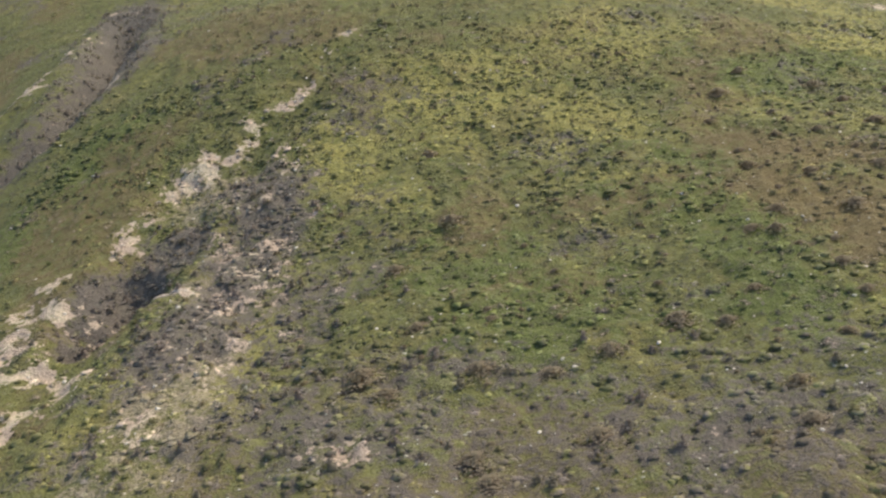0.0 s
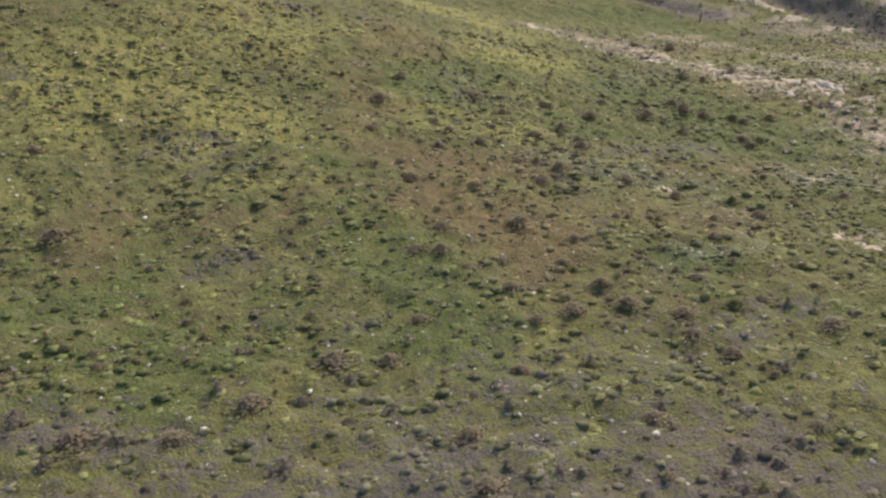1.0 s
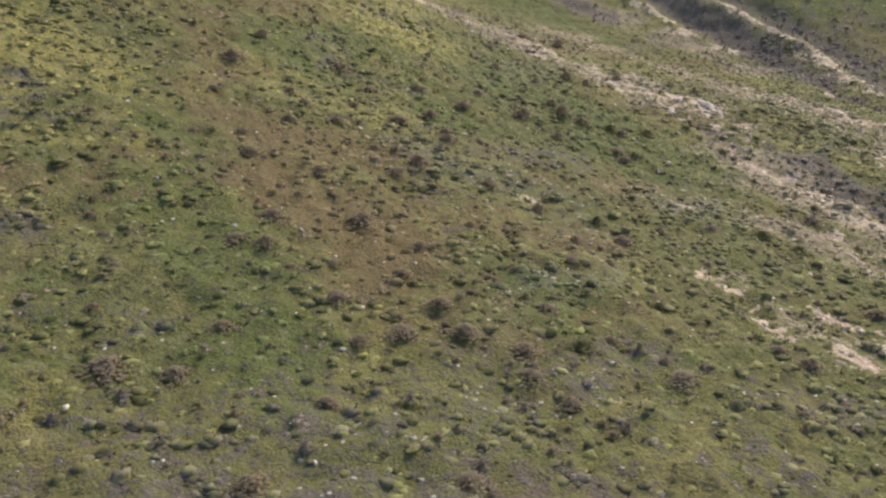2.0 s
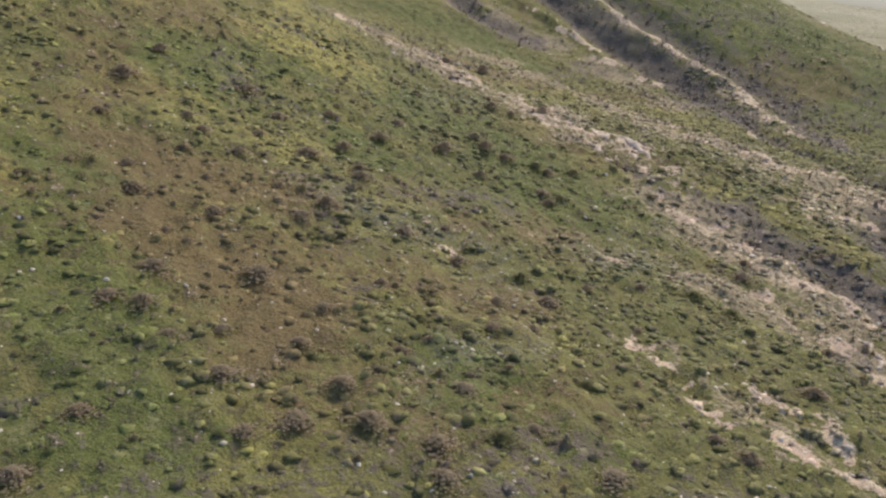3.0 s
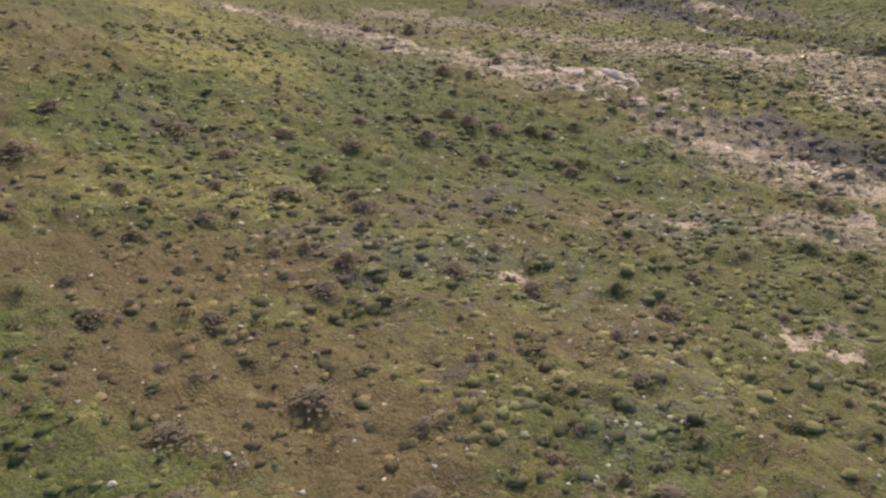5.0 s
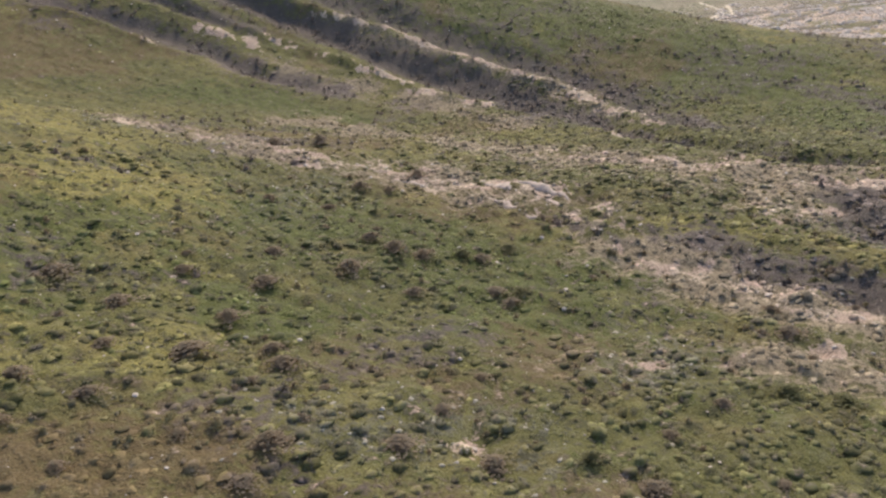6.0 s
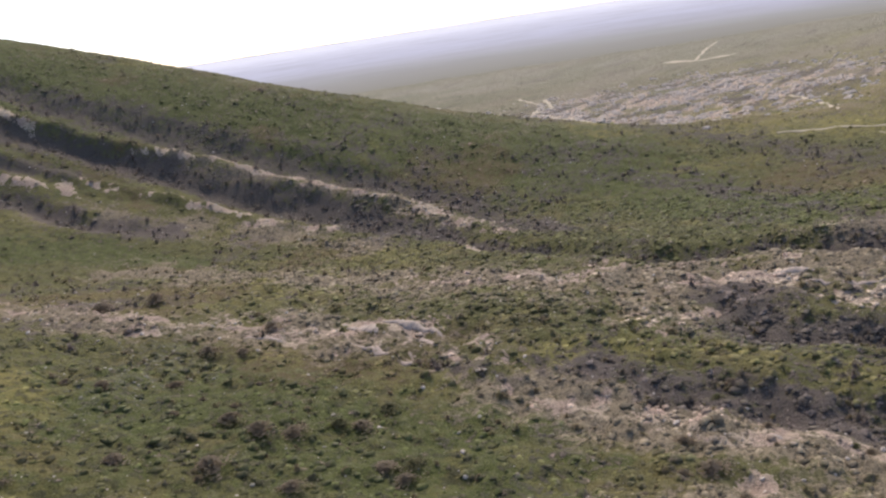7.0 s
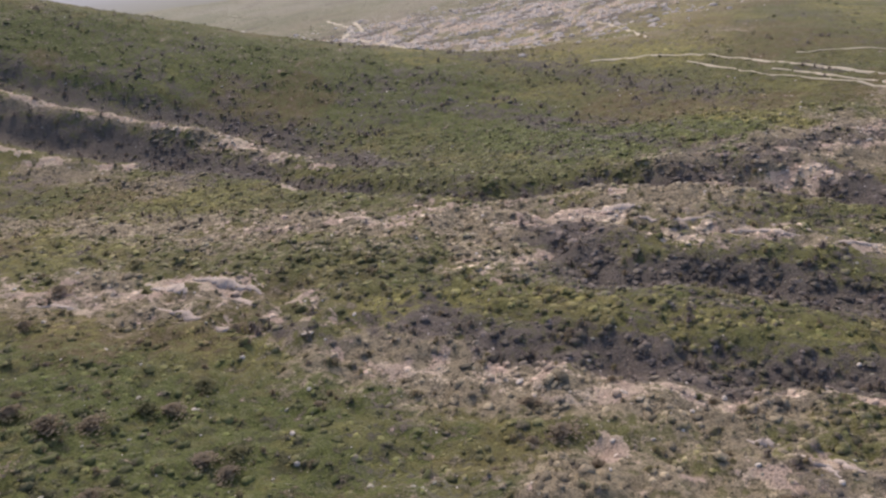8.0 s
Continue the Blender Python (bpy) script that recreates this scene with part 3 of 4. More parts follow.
def blades(count, rng, spread=1.0):
    """Thin upright blades that lean outward from the middle."""
    v, f = [], []
    for k in range(count):
        a, r = rng.uniform(0, 2 * math.pi), spread * math.sqrt(rng.uniform(0, 1))
        px, py, lean, tall, wide = r * math.cos(a), r * math.sin(a), 0.55 * r + 0.15, rng.uniform(0.8, 1.5), 0.16
        b = a + rng.uniform(-1, 1) + math.pi / 2
        v += [(px * 0.7 - wide * math.cos(b), py * 0.7 - wide * math.sin(b), 0), (px * 0.7 + wide * math.cos(b), py * 0.7 + wide * math.sin(b), 0),
              (px + lean * math.cos(a), py + lean * math.sin(a), tall * (1.1 - 0.5 * r))]
        f.append((3 * k, 3 * k + 1, 3 * k + 2))
    return np.array(v, float).reshape(-1, 3), np.array(f, int).reshape(-1, 3)


def spread_out(name, x, y, wide, tall, rng, templates, material, label, category, coloured=True, smooth=True):
    """One mesh of many small plants or stones, each turned, sized and set on the ground."""
    pick = rng.integers(0, len(templates), len(x))
    z = height(x, y)
    turn = rng.uniform(0, 2 * math.pi, len(x))
    tint = np.concatenate([cover(x, y), turf_kind(x, y)], 1) if coloured else None
    all_v, all_f, all_c, base = [], [], [], 0
    for k, (tv, tf) in enumerate(templates):
        i = np.nonzero(pick == k)[0]
        c, s = np.cos(turn[i])[:, None], np.sin(turn[i])[:, None]
        vx = (tv[:, 0] * c - tv[:, 1] * s) * wide[i, None] + x[i, None]
        vy = (tv[:, 0] * s + tv[:, 1] * c) * wide[i, None] * 0.85 + y[i, None]
        vz = tv[:, 2] * tall[i, None] + z[i, None] - 0.04
        all_v.append(np.stack([vx, vy, vz], -1).reshape(-1, 3))
        all_f.append((tf[None] + base + (np.arange(len(i)) * len(tv))[:, None, None]).reshape(-1, 3))
        if coloured:
            all_c.append(np.repeat(tint[i], len(tv), 0))
        base += len(i) * len(tv)
    colours = None
    if coloured:
        tints = np.concatenate(all_c)
        colours = {"cover": tints[:, :4], "turf": tints[:, 4:]}
    me = mesh_of(name, np.concatenate(all_v), np.concatenate(all_f), material, colours)
    me.polygons.foreach_set("use_smooth", np.full(len(me.polygons), smooth))
    return tagged(new(name, me), label, category, kind="stuff")


def tuft_templates(count, rings, sides, spikes, seed):
    out, rng = [], np.random.default_rng(seed)
    for _ in range(count):
        v, f = dome(rings, sides)
        v = v * (1 + rng.uniform(-0.28, 0.28, (len(v), 1)))
        v[:, 2] *= 0.75
        v[:, :2] += rng.uniform(-0.2, 0.2, (len(v), 2))
        bv, bf = blades(spikes, rng)
        out.append((np.concatenate([v, bv]), np.concatenate([f, bf + len(v)])))
    return out


def cushion_templates(count, leaves, seed):
    """Low cushion plants of radius one: small leaf clumps, close in the middle and loose at the rim, with a few upright shoots."""
    out = []
    for k in range(count):
        v, f = bush_template(seed + k, leaves, 0.085)
        bv, bf = blades(4, np.random.default_rng(seed + k), 0.5)
        v = v * (2.1, 2.1, 1.7)
        out.append((np.concatenate([v, bv * (1, 1, 0.7)]), np.concatenate([f, bf + len(v)])))
    return out


def leaning_to_grass(x, y, rng):
    c = cover(x, y)
    return rng.uniform(0, 1, len(x)) > 0.65 * c[:, 0] + 0.40 * c[:, 1]


def build_tussocks():
    x, y, rng = scattered(13000, -35, 30, 78, 102, 7, leaning_to_grass)
    size = 0.12 + 0.24 * rng.uniform(0, 1, len(x)) ** 2
    spread_out("tussock_grass", x, y, size, size * rng.uniform(0.35, 0.7, len(x)), rng, tuft_templates(6, 2, 5, 6, 1), TUFT,
               "low grey-green grass tussocks on the near slope", "grass tussocks")
    x, y, rng = scattered(15000, -45, 30, 90, 108, 11, lambda x, y, r: r.uniform(0, 1, len(x)) < np.clip(0.50 + 0.3 * cover(x, y)[:, 2] + 1.8 * fbm(x / 9, y / 9, 53, 4), 0.12, 1.0) * np.clip(1 - 0.75 * cover(x, y)[:, 1] - 0.7 * cover(x, y)[:, 0], 0, 1))
    size = 0.18 + 0.26 * rng.uniform(0, 1, len(x)) ** 1.5
    spread_out("turf_hummocks", x, y, size, size * rng.uniform(0.5, 0.85, len(x)), rng, tuft_templates(8, 3, 6, 7, 21), HUMMOCK,
               "grassy hummocks that stud the green turf", "hummocks")
    x, y, rng = scattered(20000, -48, 30, 125, 125, 12, lambda x, y, r: r.uniform(0, 1, len(x)) < np.clip(0.34 + 0.4 * cover(x, y)[:, 3] + 0.5 * cover(x, y)[:, 2] + 2.2 * fbm(x / 11, y / 11, 43, 4), 0.08, 1.0) * (1 - 0.55 * cover(x, y)[:, 1]) * np.clip(1.25 - 1.5 * cover(x, y)[:, 0], 0, 1))
    size = 0.17 + 0.30 * rng.uniform(0, 1, len(x)) ** 2
    spread_out("cushion_plants", x, y, size, size * rng.uniform(0.4, 0.75, len(x)), rng, cushion_templates(7, 11, 60), CUSHION,
               "dark olive cushion plants standing out of the turf", "cushion plants")
    x, y, rng = scattered(6000, 108, 50, 180, 205, 14, lambda x, y, r: r.uniform(0, 1, len(x)) < np.clip(0.55 + 2.4 * fbm(x / 6, y / 14, 47, 4), 0.1, 1.0))
    size = 0.26 + 0.40 * rng.uniform(0, 1, len(x)) ** 2
    spread_out("cushion_plants", x, y, size, size * rng.uniform(0.4, 0.7, len(x)), rng, cushion_templates(5, 6, 80), CUSHION,
               "dark olive cushion plants over the green hillside", "cushion plants")
    x, y, rng = scattered(10000, -75, 30, 160, 200, 8, lambda x, y, r: leaning_to_grass(x, y, r) & ~((x < 150) & (x > -35) & (y < 102)))
    size = 0.16 + 0.30 * rng.uniform(0, 1, len(x)) ** 2
    spread_out("tussock_grass", x, y, size, size * rng.uniform(0.28, 0.55, len(x)), rng, tuft_templates(6, 2, 5, 3, 2), TUFT,
               "grass tussocks over gullies and the valley floor", "grass tussocks")
    x, y, rng = scattered(14000, 78, 32, 135, 128, 10)
    size = 0.14 + 0.34 * rng.uniform(0, 1, len(x)) ** 2
    spread_out("tussock_grass", x, y, size, size * rng.uniform(0.25, 0.5, len(x)), rng, tuft_templates(6, 2, 5, 4, 4), TUFT,
               "dry grass tussocks among soil and scrub", "grass tussocks")
    x, y, rng = scattered(7000, 130, -40, 520, 330, 9)
    size = 0.2 + 0.5 * rng.uniform(0, 1, len(x)) ** 2
    spread_out("tussock_grass", x, y, size, size * 0.5, rng, tuft_templates(4, 2, 5, 0, 3), TUFT, "scattered dark tussocks on the far plain", "grass tussocks")


def stems(seed):
    """Bare woody stems that spread from one foot."""
    rng = np.random.default_rng(seed)
    stems_v, stems_f = [], []
    for k in range(9):
        a, r = 2 * math.pi * k / 9 + rng.uniform(-0.3, 0.3), rng.uniform(0.22, 0.42)
        foot = np.array([0.06 * math.cos(a), 0.06 * math.sin(a), -0.05])
        top = np.array([r * math.cos(a), r * math.sin(a), rng.uniform(0.3, 0.5)])
        o = len(stems_v)
        for p, w in ((foot, 0.022), ((foot + top) / 2 + (0, 0, 0.05), 0.014), (top, 0.005)):
            stems_v += [p + w * np.array([math.cos(t), math.sin(t), 0]) for t in (0, 2.1, 4.2)]
        for s in (0, 3):
            for q in range(3):
                i, j = o + s + q, o + s + (q + 1) % 3
                stems_f += [(i, j, j + 3), (i, j + 3, i + 3)]
    return np.array(stems_v), np.array(stems_f)


def bush_template(seed, leaves, leaf):
    """A low soft bush one metre across: a small close heart, and leaf clumps round it that thin out to the rim and lie mostly flat."""
    rng = np.random.default_rng(seed + 500)
    cv, cf = dome(2, 7)
    cv = cv * (0.20, 0.20, 0.30) * rng.uniform(0.75, 1.25, (len(cv), 1))
    lean = rng.uniform(0.8, 1.25, 2)
    r, a = np.abs(rng.normal(0, 0.24, leaves)), rng.uniform(0, 2 * math.pi, leaves)
    r = r * (1 + 0.35 * np.sin(2 * a + seed) + 0.25 * np.sin(3 * a + 2.3 * seed))
    top = 0.55 * np.exp(-((r / 0.34) ** 2))
    p = np.stack([r * np.cos(a) * lean[0], r * np.sin(a) * lean[1], top * rng.uniform(0.2, 1.0, leaves) ** 0.6 + 0.04], 1)
    u = rng.normal(size=(leaves, 3)) * (1, 1, 0.45)
    u /= np.linalg.norm(u, axis=1)[:, None]
    w = np.cross(np.stack([np.cos(a) * 0.5, np.sin(a) * 0.5, np.ones(leaves)], 1) + 0.35 * rng.normal(size=(leaves, 3)), u)
    w /= np.linalg.norm(w, axis=1)[:, None]
    s = leaf * rng.uniform(0.6, 1.4, (leaves, 1))
    v = np.stack([p - u * s, p + w * s * 0.7, p + u * s, p - w * s * 0.7], 1).reshape(-1, 3)
    k = 4 * np.arange(leaves) + len(cv)
    return np.concatenate([cv, v]), np.concatenate([cf, np.stack([k, k + 1, k + 2], 1), np.stack([k, k + 2, k + 3], 1)])


def shrub_kind(seed, material, label):
    (lv, lf), (sv, sf) = bush_template(seed, 480, 0.046), stems(seed)
    thing = tagged(new("shrub"), label, "shrub", "low shrubs on the slope")
    for name, v, f, m in (("foliage", lv, lf, material), ("woody_base", sv, sf, TWIG)):
        me = mesh_of(name, v, f, m)
        me.polygons.foreach_set("use_smooth", np.ones(len(me.polygons), bool))
        new(name, me).parent = thing
    return thing


# Shrubs that stand out, stretch by stretch.
WEST_SLOPE = [  # x, y, width
    (-8.2, 48.9, 3), (-6.7, 46.8, 2.4), (-6.2, 62.4, 2.5), (-4.7, 54.3, 2.2), (-2.7, 81.1, 2.5), (-1.8, 40, 2.1), (-1.5, 68.5, 3), (-1.1, 37.8, 2.1), (-0.9, 48.2, 2.9),
    (3.2, 47, 2), (4.8, 39.8, 2.1), (7, 48.1, 2.1), (11.8, 50.8, 2.5), (14.5, 49.7, 1.8), (14.9, 37.5, 1.7), (15.6, 41.3, 1.8),
]
MIDDLE_SLOPE = [  # x, y, width
    (17.1, 52.3, 1.6), (19.7, 60, 2), (19.9, 45.2, 1.6), (21.1, 59, 1.6), (21.6, 56.3, 1.1), (22.3, 62.4, 2.1), (22.8, 49, 1.5), (23, 80.4, 1.8), (23.1, 70.4, 2),
    (23.1, 53.1, 2), (23.3, 38.6, 1.8), (23.5, 73.9, 1.3), (24.1, 56.6, 1.4), (25.1, 49.2, 2.1), (25.8, 86.4, 3), (27, 67.7, 2), (27.2, 54.5, 1.5), (27.3, 60.7, 2.2),
    (27.4, 76.1, 1.6), (27.7, 50.7, 1.7), (27.8, 48, 2.1), (27.8, 72.1, 1.3),
]
SHOULDER = [  # x, y, width
    (28.9, 80.7, 1.6), (29.3, 78.5, 1.8), (29.4, 44.2, 1.8), (29.5, 57.1, 1.4), (29.6, 91.4, 2.2), (30.1, 46.1, 2.1), (30.1, 42, 1.5), (31, 75.9, 2), (31.8, 52.9, 1.5),
    (31.9, 57.2, 1.3), (32.2, 71.2, 1.3), (32.2, 66.9, 1.5), (33.3, 49.3, 1.7), (33.6, 59, 1.3), (33.6, 53.3, 1), (33.8, 79.9, 1.5), (34.1, 68.1, 2), (35.2, 46.2, 1.4),
    (35.5, 88.1, 2.6),
]
EAST_SLOPE = [  # x, y, width
    (36.5, 77.3, 2.8), (36.6, 83.9, 2.5), (36.6, 42.2, 2), (37.8, 54, 1.3), (38.3, 65.3, 2), (39, 73.5, 2.2), (39.7, 75.2, 1.5), (39.9, 56.8, 1.4), (40.5, 79.9, 2.2),
    (40.6, 62.4, 2), (40.8, 54.3, 1), (42, 66.4, 1.3), (42.1, 86.6, 1.7), (43.8, 57.1, 1.8), (44.2, 43.6, 1.3), (44.5, 41.7, 1.8), (45, 82.9, 2.1), (45.7, 67.4, 1.4),
]
UNDER_RIDGE = [  # x, y, width
    (48.2, 53.8, 1.1), (48.3, 58.9, 1.1), (48.6, 87, 1.8), (51, 82.4, 2.6), (51.9, 77.8, 1.7), (52.6, 58.6, 1.3), (54.3, 45.7, 2.3), (55.4, 96.2, 1.8), (55.7, 83.3, 2.3),
    (56.3, 74, 1.7), (56.6, 75.6, 2.1), (56.6, 86.5, 2.1), (57.2, 82.2, 2.4), (58.8, 93.5, 1.8), (60.1, 79.6, 2), (64.4, 60.2, 2.2), (64.6, 96.3, 2), (65.6, 94, 1.5),
    (67.1, 62.5, 1.5), (68.1, 112.3, 3), (69.8, 81.7, 1.8), (71.3, 96.3, 2.1), (72.5, 110.8, 3),
]
GREEN_ONES = [  # x, y, width
    (56.9, 54.5, 2.5), (40.2, 48.7, 1.4), (43.7, 59.9, 1.5), (34.1, 55.4, 1.4), (55.7, 56.8, 2.2), (63, 79.6, 2.2), (59.6, 80.8, 2), (57.7, 74.4, 1.8),
    (33.1, 45.7, 2),
]


def build_shrubs():
    brown, green = "dull brown rounded shrub on the turf", "olive-green rounded shrub on the turf"
    kinds = [shrub_kind(1, BRUSH, brown), shrub_kind(2, BRUSH, brown), shrub_kind(4, BRUSH, brown), shrub_kind(3, OLIVE, green)]
    rng = np.random.default_rng(77)
    x, y, _ = scattered(150, -20, 34, 76, 100, 15)
    spots = [(*p, rng.integers(0, 3)) for p in WEST_SLOPE + MIDDLE_SLOPE + SHOULDER + EAST_SLOPE + UNDER_RIDGE] + [(*p, 3) for p in GREEN_ONES]
    spots += [(a, b, rng.uniform(0.6, 1.1), rng.choice(4, p=[0.3, 0.27, 0.27, 0.16])) for a, b in zip(x, y)]
    placed = set()
    for a, b, size, kind in spots:
        m = pose(a, b, float(height([a], [b])[0]) - 0.03, 0, 0, rng.uniform(0, 360))
        ob = copy_thing(kinds[kind], m) if kind in placed else kinds[kind]
        placed.add(kind)
        ob.matrix_world = m @ Matrix.Diagonal((size, size * rng.uniform(0.8, 1.1), size * rng.uniform(0.36, 0.54), 1))

    far = [bush_template(s, 36, 0.09) for s in (11, 12, 13)]
    x, y, rng = scattered(26000, -60, 28, 180, 200, 16, lambda x, y, r: r.uniform(0, 1, len(x)) < cover(x, y)[:, 2] ** 1.5 * np.where(x < -15, 0.7, 0.42))
    size = rng.uniform(0.7, 1.5, len(x))
    spread_out("scrub", x, y, size, size * rng.uniform(0.5, 0.85, len(x)), rng, far, SCRUB, "dark purple-brown scrub along the gully beds", "scrub", False)
    x, y, rng = scattered(6000, -35, 30, 112, 140, 18, lambda x, y, r: r.uniform(0, 1, len(x)) < (0.45 + 0.25 * cover(x, y)[:, 3]) * np.clip(1.2 - 1.6 * cover(x, y)[:, 0], 0, 1))
    size = 0.5 + 0.8 * rng.uniform(0, 1, len(x)) ** 2.5 + 0.4 * (x > 76) * rng.uniform(0, 1, len(x)) ** 2
    spread_out("low_bushes", x, y, size, size * rng.uniform(0.38, 0.62, len(x)), rng, [bush_template(s, 40, 0.085) for s in (21, 22, 23, 24)], HERB,
               "many small dull olive bushes dotted over the turf", "low bushes", False)
    x, y, rng = scattered(500, -70, 28, 200, 220, 17, lambda x, y, r: ~((x < 76) & (x > -20) & (y < 100)))
    size = rng.uniform(0.6, 1.3, len(x))
    spread_out("scrub", x, y, size, size * rng.uniform(0.4, 0.6, len(x)), rng, far, OLIVE, "sparse dull green scrub on the farther slopes", "scrub", False)


def stone_shape(seed):
    bm = bmesh.new()
    bmesh.ops.create_icosphere(bm, subdivisions=2, radius=1)
    rng = random.Random(seed)
    cuts = [(Vector((rng.uniform(-1, 1), rng.uniform(-1, 1), rng.uniform(-0.3, 1))).normalized(), rng.uniform(0.55, 0.85)) for _ in range(8)]
    for v in bm.verts:
        for n, d in cuts:
            if v.co.dot(n) > d:
                v.co -= n * (v.co.dot(n) - d)
        v.co.z *= 0.6
        v.co *= 1 + 0.06 * noise.noise(v.co * 3 + Vector((seed, 0, 0)))
    v = np.array([v.co[:] for v in bm.verts])
    f = np.array([[q.index for q in p.verts] for p in bm.faces])
    bm.free()
    return v, f


def build_ledge(line, wide, thick, seed):
    """A low shelf of layered rock: an uneven slab with a broken front edge, sunk into the slope behind."""
    rng = np.random.default_rng(seed)
    pts = np.concatenate([np.linspace(a, b, 9, endpoint=False) for a, b in zip(line, line[1:])] + [[line[-1]]])
    pts = pts + rng.normal(0, 0.07, pts.shape)
    ahead = np.gradient(pts, axis=0)
    side = np.stack([-ahead[:, 1], ahead[:, 0]], 1) / np.linalg.norm(ahead, axis=1)[:, None]
    taper = np.sin(np.linspace(0.25, math.pi - 0.25, len(pts)))[:, None]
    half = wide * taper * rng.uniform(0.55, 1.1, (len(pts), 1))
    rise = thick * taper[:, 0] * rng.uniform(0.4, 1.3, len(pts))
    rows = []
    for k, lift in ((-1.0, -0.25), (-0.86, 0.8), (0.1, 1.0), (0.9, 0.6), (1.15, -0.25)):
        xy = pts + side * half * k
        rows.append(np.column_stack([xy, height(xy[:, 0], xy[:, 1]) + rise * lift + rng.normal(0, 0.015, len(pts))]))
    n = len(rows)
    v = np.stack(rows, 1).reshape(-1, 3)
    q = np.array([n * i + k for i in range(len(pts) - 1) for k in range(n - 1)])
    tagged(new("rock_ledge", mesh_of("rock_ledge", v, np.stack([q, q + n, q + n + 1, q + 1], 1), LEDGE)),
           "long pale layered rock ledge breaking out of the slope", "rock ledge", "rock ledges on bare ground")


LEDGES = [  # line, half-width, thickness
    ([(76.1, 91), (75.6, 88.4), (75.4, 86.4), (75.8, 84.7), (75.5, 83.1)], 0.48, 0.18), ([(74.6, 91.5), (74.8, 90), (73.6, 87.7)], 0.56, 0.14),
    ([(71.3, 88.7), (71.2, 86.7), (70.4, 84.2)], 0.4, 0.11), ([(69.6, 83), (69.6, 81.4)], 0.48, 0.14), ([(73.6, 85.1), (74, 83.8), (72.9, 82.1)], 0.48, 0.11),
    ([(68.4, 96.8), (69.2, 95.2), (69.5, 93.7)], 0.32, 0.1), ([(97.4, 64.7), (98.2, 62.5), (98.1, 60.2)], 0.48, 0.17), ([(96.1, 60.8), (96.1, 57.3), (97, 53.9)], 0.32, 0.11),
    ([(95.2, 53), (95.2, 48.1)], 0.4, 0.11), ([(94.3, 45.8), (95.6, 42.6)], 0.48, 0.11), ([(65.7, 49.8), (64.6, 48.6), (63.5, 47.5)], 0.29, 0.11),
    ([(64.9, 47.7), (63.8, 46.6)], 0.29, 0.08), ([(66.5, 51.6), (66.5, 50)], 0.32, 0.08),
]
WEST_LEDGES = [([(-22.6, 64.6), (-25.2, 66.2), (-27.2, 66)], 0.4, 0.16)]


STONES = [
    (14.9, 36.5), (23.4, 60.1), (36.4, 61.3), (33, 65.6), (21.4, 68), (27.6, 66.4), (30.7, 69.6), (47.9, 56.4),
    (23.4, 59.6), (18.3, 41.7), (32.6, 57.3), (72.7, 83.7), (65, 55.8), (78.5, 67.9), (75, 57.7), (87.7, 48.3), (86.2, 46.1), (73.6, 87.1), (80.8, 82.8), (47.5, 64.8), (37.1, 53.3),
    (-9.6, 48.2), (-21.2, 61.4), (51.8, 49.4), (35.4, 59.8),
]


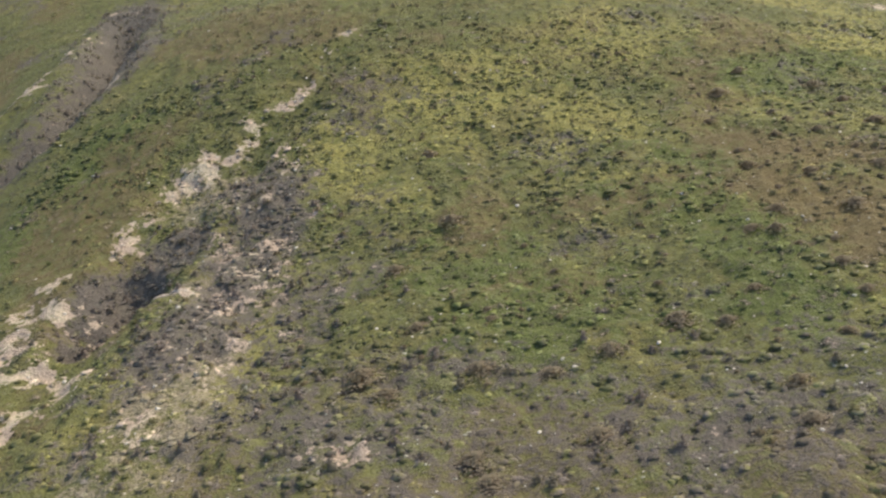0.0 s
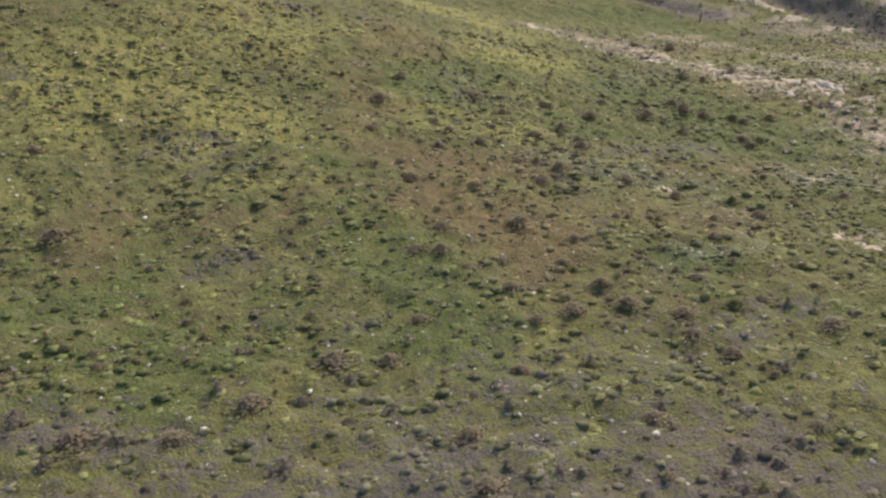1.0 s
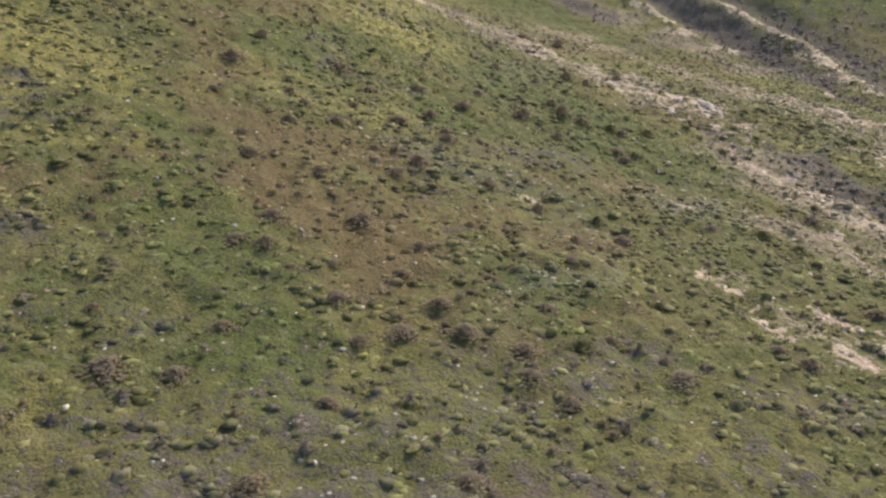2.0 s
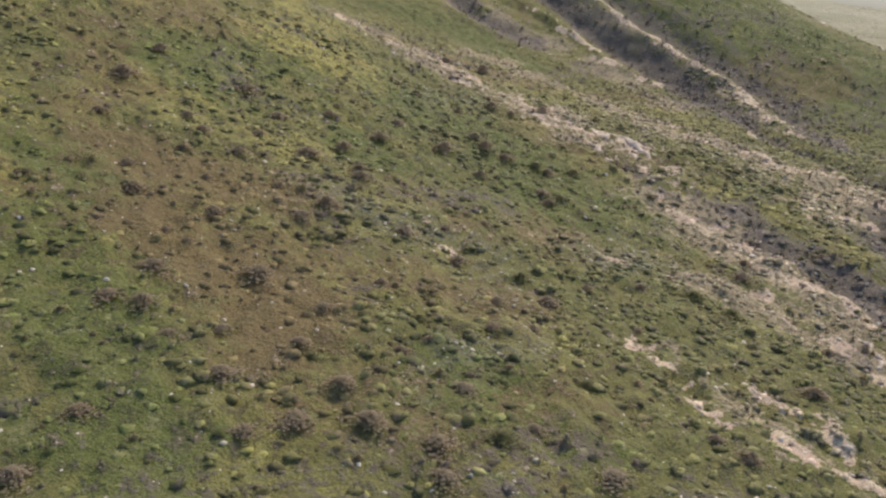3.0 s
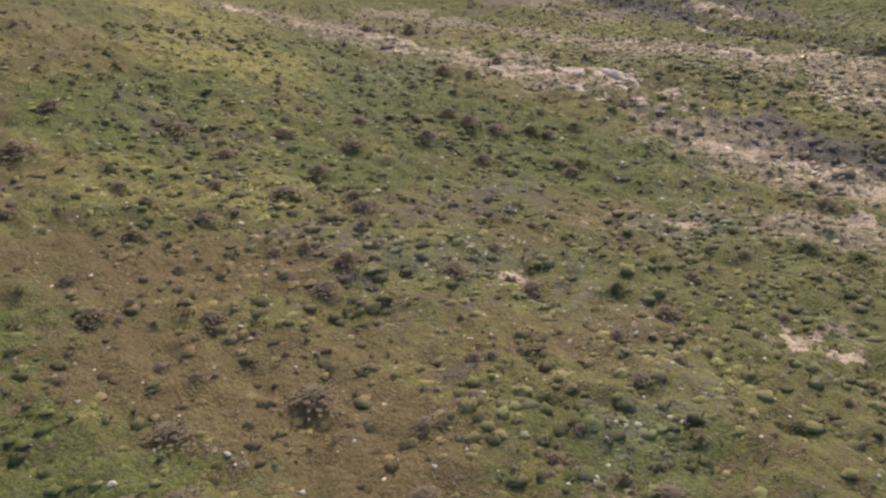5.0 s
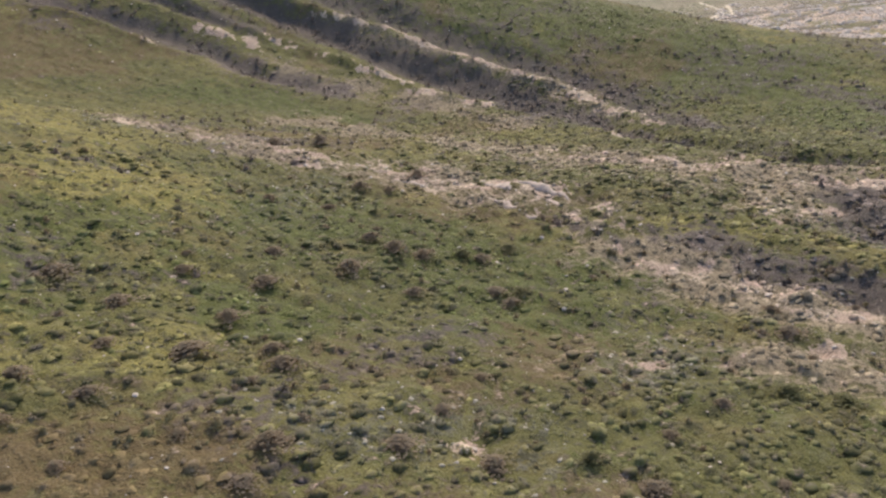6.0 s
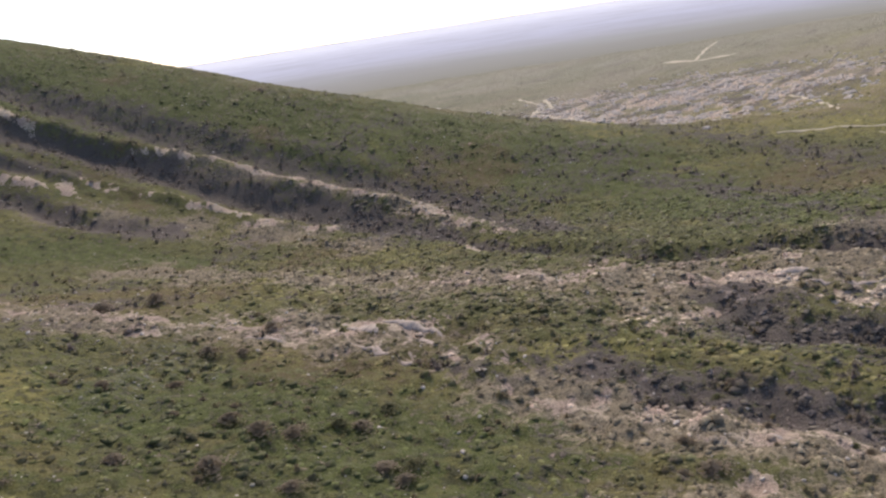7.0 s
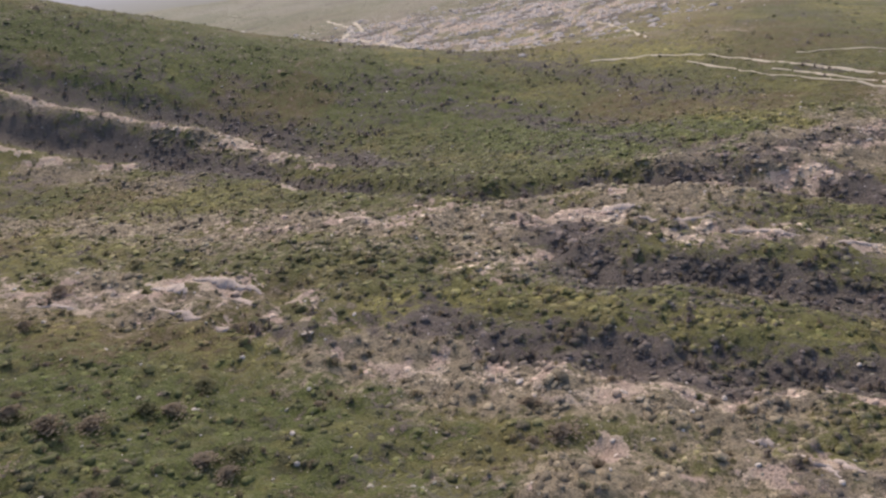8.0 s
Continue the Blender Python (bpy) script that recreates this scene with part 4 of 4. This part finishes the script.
def build_stones():
    shapes = [stone_shape(s) for s in range(5)]
    meshes = [mesh_of("stone", v, f, STONE) for v, f in shapes]
    rng = np.random.default_rng(5)
    x, y, _ = scattered(190, 0, 34, 76, 95, 25)
    spots = [(a, b, rng.uniform(0.11, 0.18)) for a, b in STONES] + [(a, b, rng.uniform(0.05, 0.10)) for a, b in zip(x, y)]
    for a, b, size in spots:
        ob = tagged(new("stone", meshes[rng.integers(0, 5)]), "pale weathered limestone half sunk in the turf", "stone", "pale stones on the slope")
        ob.matrix_world = pose(a, b, float(height([a], [b])[0]) + size * 0.15, rng.uniform(-15, 15), rng.uniform(-15, 15), rng.uniform(0, 360)) @ Matrix.Diagonal(
            (size, size * rng.uniform(0.5, 0.9), size * rng.uniform(0.5, 0.9), 1))
    for k, (line, wide, thick) in enumerate(LEDGES + WEST_LEDGES):
        build_ledge(line, wide, thick, 300 + k)
    x, y, rng = scattered(9000, -40, 34, 135, 170, 28, lambda x, y, r: r.uniform(0, 1, len(x)) < 0.5 * np.clip(cover(x, y)[:, 0] - 0.36, 0, 1))
    for a, b in list(zip(x, y))[:170]:
        size = 0.2 + 0.3 * rng.uniform(0, 1) ** 2
        ob = tagged(new("rock_slab", meshes[rng.integers(0, 5)]), "flat pale rock slab breaking through bare soil", "rock", "rock slabs on bare ground")
        ob.matrix_world = pose(a, b, float(height([a], [b])[0]) + 0.03, rng.uniform(-12, 12), rng.uniform(-12, 12), rng.uniform(0, 360)) @ Matrix.Diagonal(
            (size, size * rng.uniform(0.4, 0.8), size * rng.uniform(0.35, 0.6), 1))
    small = [(v * rng.uniform(0.6, 1.25, (len(v), 1)), f) for v, f in (dome(2, 5), dome(2, 6), dome(2, 5))]
    x, y, rng = scattered(60000, -60, 30, 150, 190, 26, lambda x, y, r: r.uniform(0, 1, len(x)) < 0.03 + 0.10 * cover(x, y)[:, 3] + 0.30 * cover(x, y)[:, 0] ** 2)
    size = 0.05 + 0.16 * rng.uniform(0, 1, len(x)) ** 3
    spread_out("rubble", x, y, size, size * 0.8, rng, small, STONE, "pale stone rubble on bare soil", "rubble", False)
    x, y, rng = scattered(60000, -30, 32, 100, 130, 33, lambda x, y, r: r.uniform(0, 1, len(x)) < 0.02 + 0.55 * np.clip(turf_kind(x, y)[:, 1] - 0.15, 0, 1) ** 1.3)
    size = 0.07 + 0.13 * rng.uniform(0, 1, len(x)) ** 2
    spread_out("rubble", x, y, size, size * 0.5, rng, small, GREYSTONE, "grey fieldstones lying thick among the turf", "rubble", False)
    x, y, rng = scattered(3000, -20, 34, 78, 100, 31)
    size = 0.03 + 0.07 * rng.uniform(0, 1, len(x)) ** 2
    spread_out("rubble", x, y, size, size * 0.6, rng, small, STONE, "small white stones strewn over the turf", "rubble", False)
    x, y, rng = scattered(34000, 170, 30, 340, 220, 27, lambda x, y, r: r.uniform(0, 1, len(x)) < 0.8 * cover(x, y)[:, 0] ** 1.4)
    size = 0.28 + 1.1 * rng.uniform(0, 1, len(x)) ** 2.6
    chipped = [(v * rng.uniform(0.6, 1.25, (len(v), 1)) + rng.uniform(-0.2, 0.2, v.shape) * (1, 1, 0), f) for v, f in (dome(2, 5), dome(2, 6), dome(2, 7), dome(2, 5))]
    spread_out("rubble", x, y, size, size * 0.5, rng, chipped, STONE, "pale rock outcrops and rubble on the far hillside", "rubble", False, False)


build_tussocks()
build_shrubs()
build_stones()
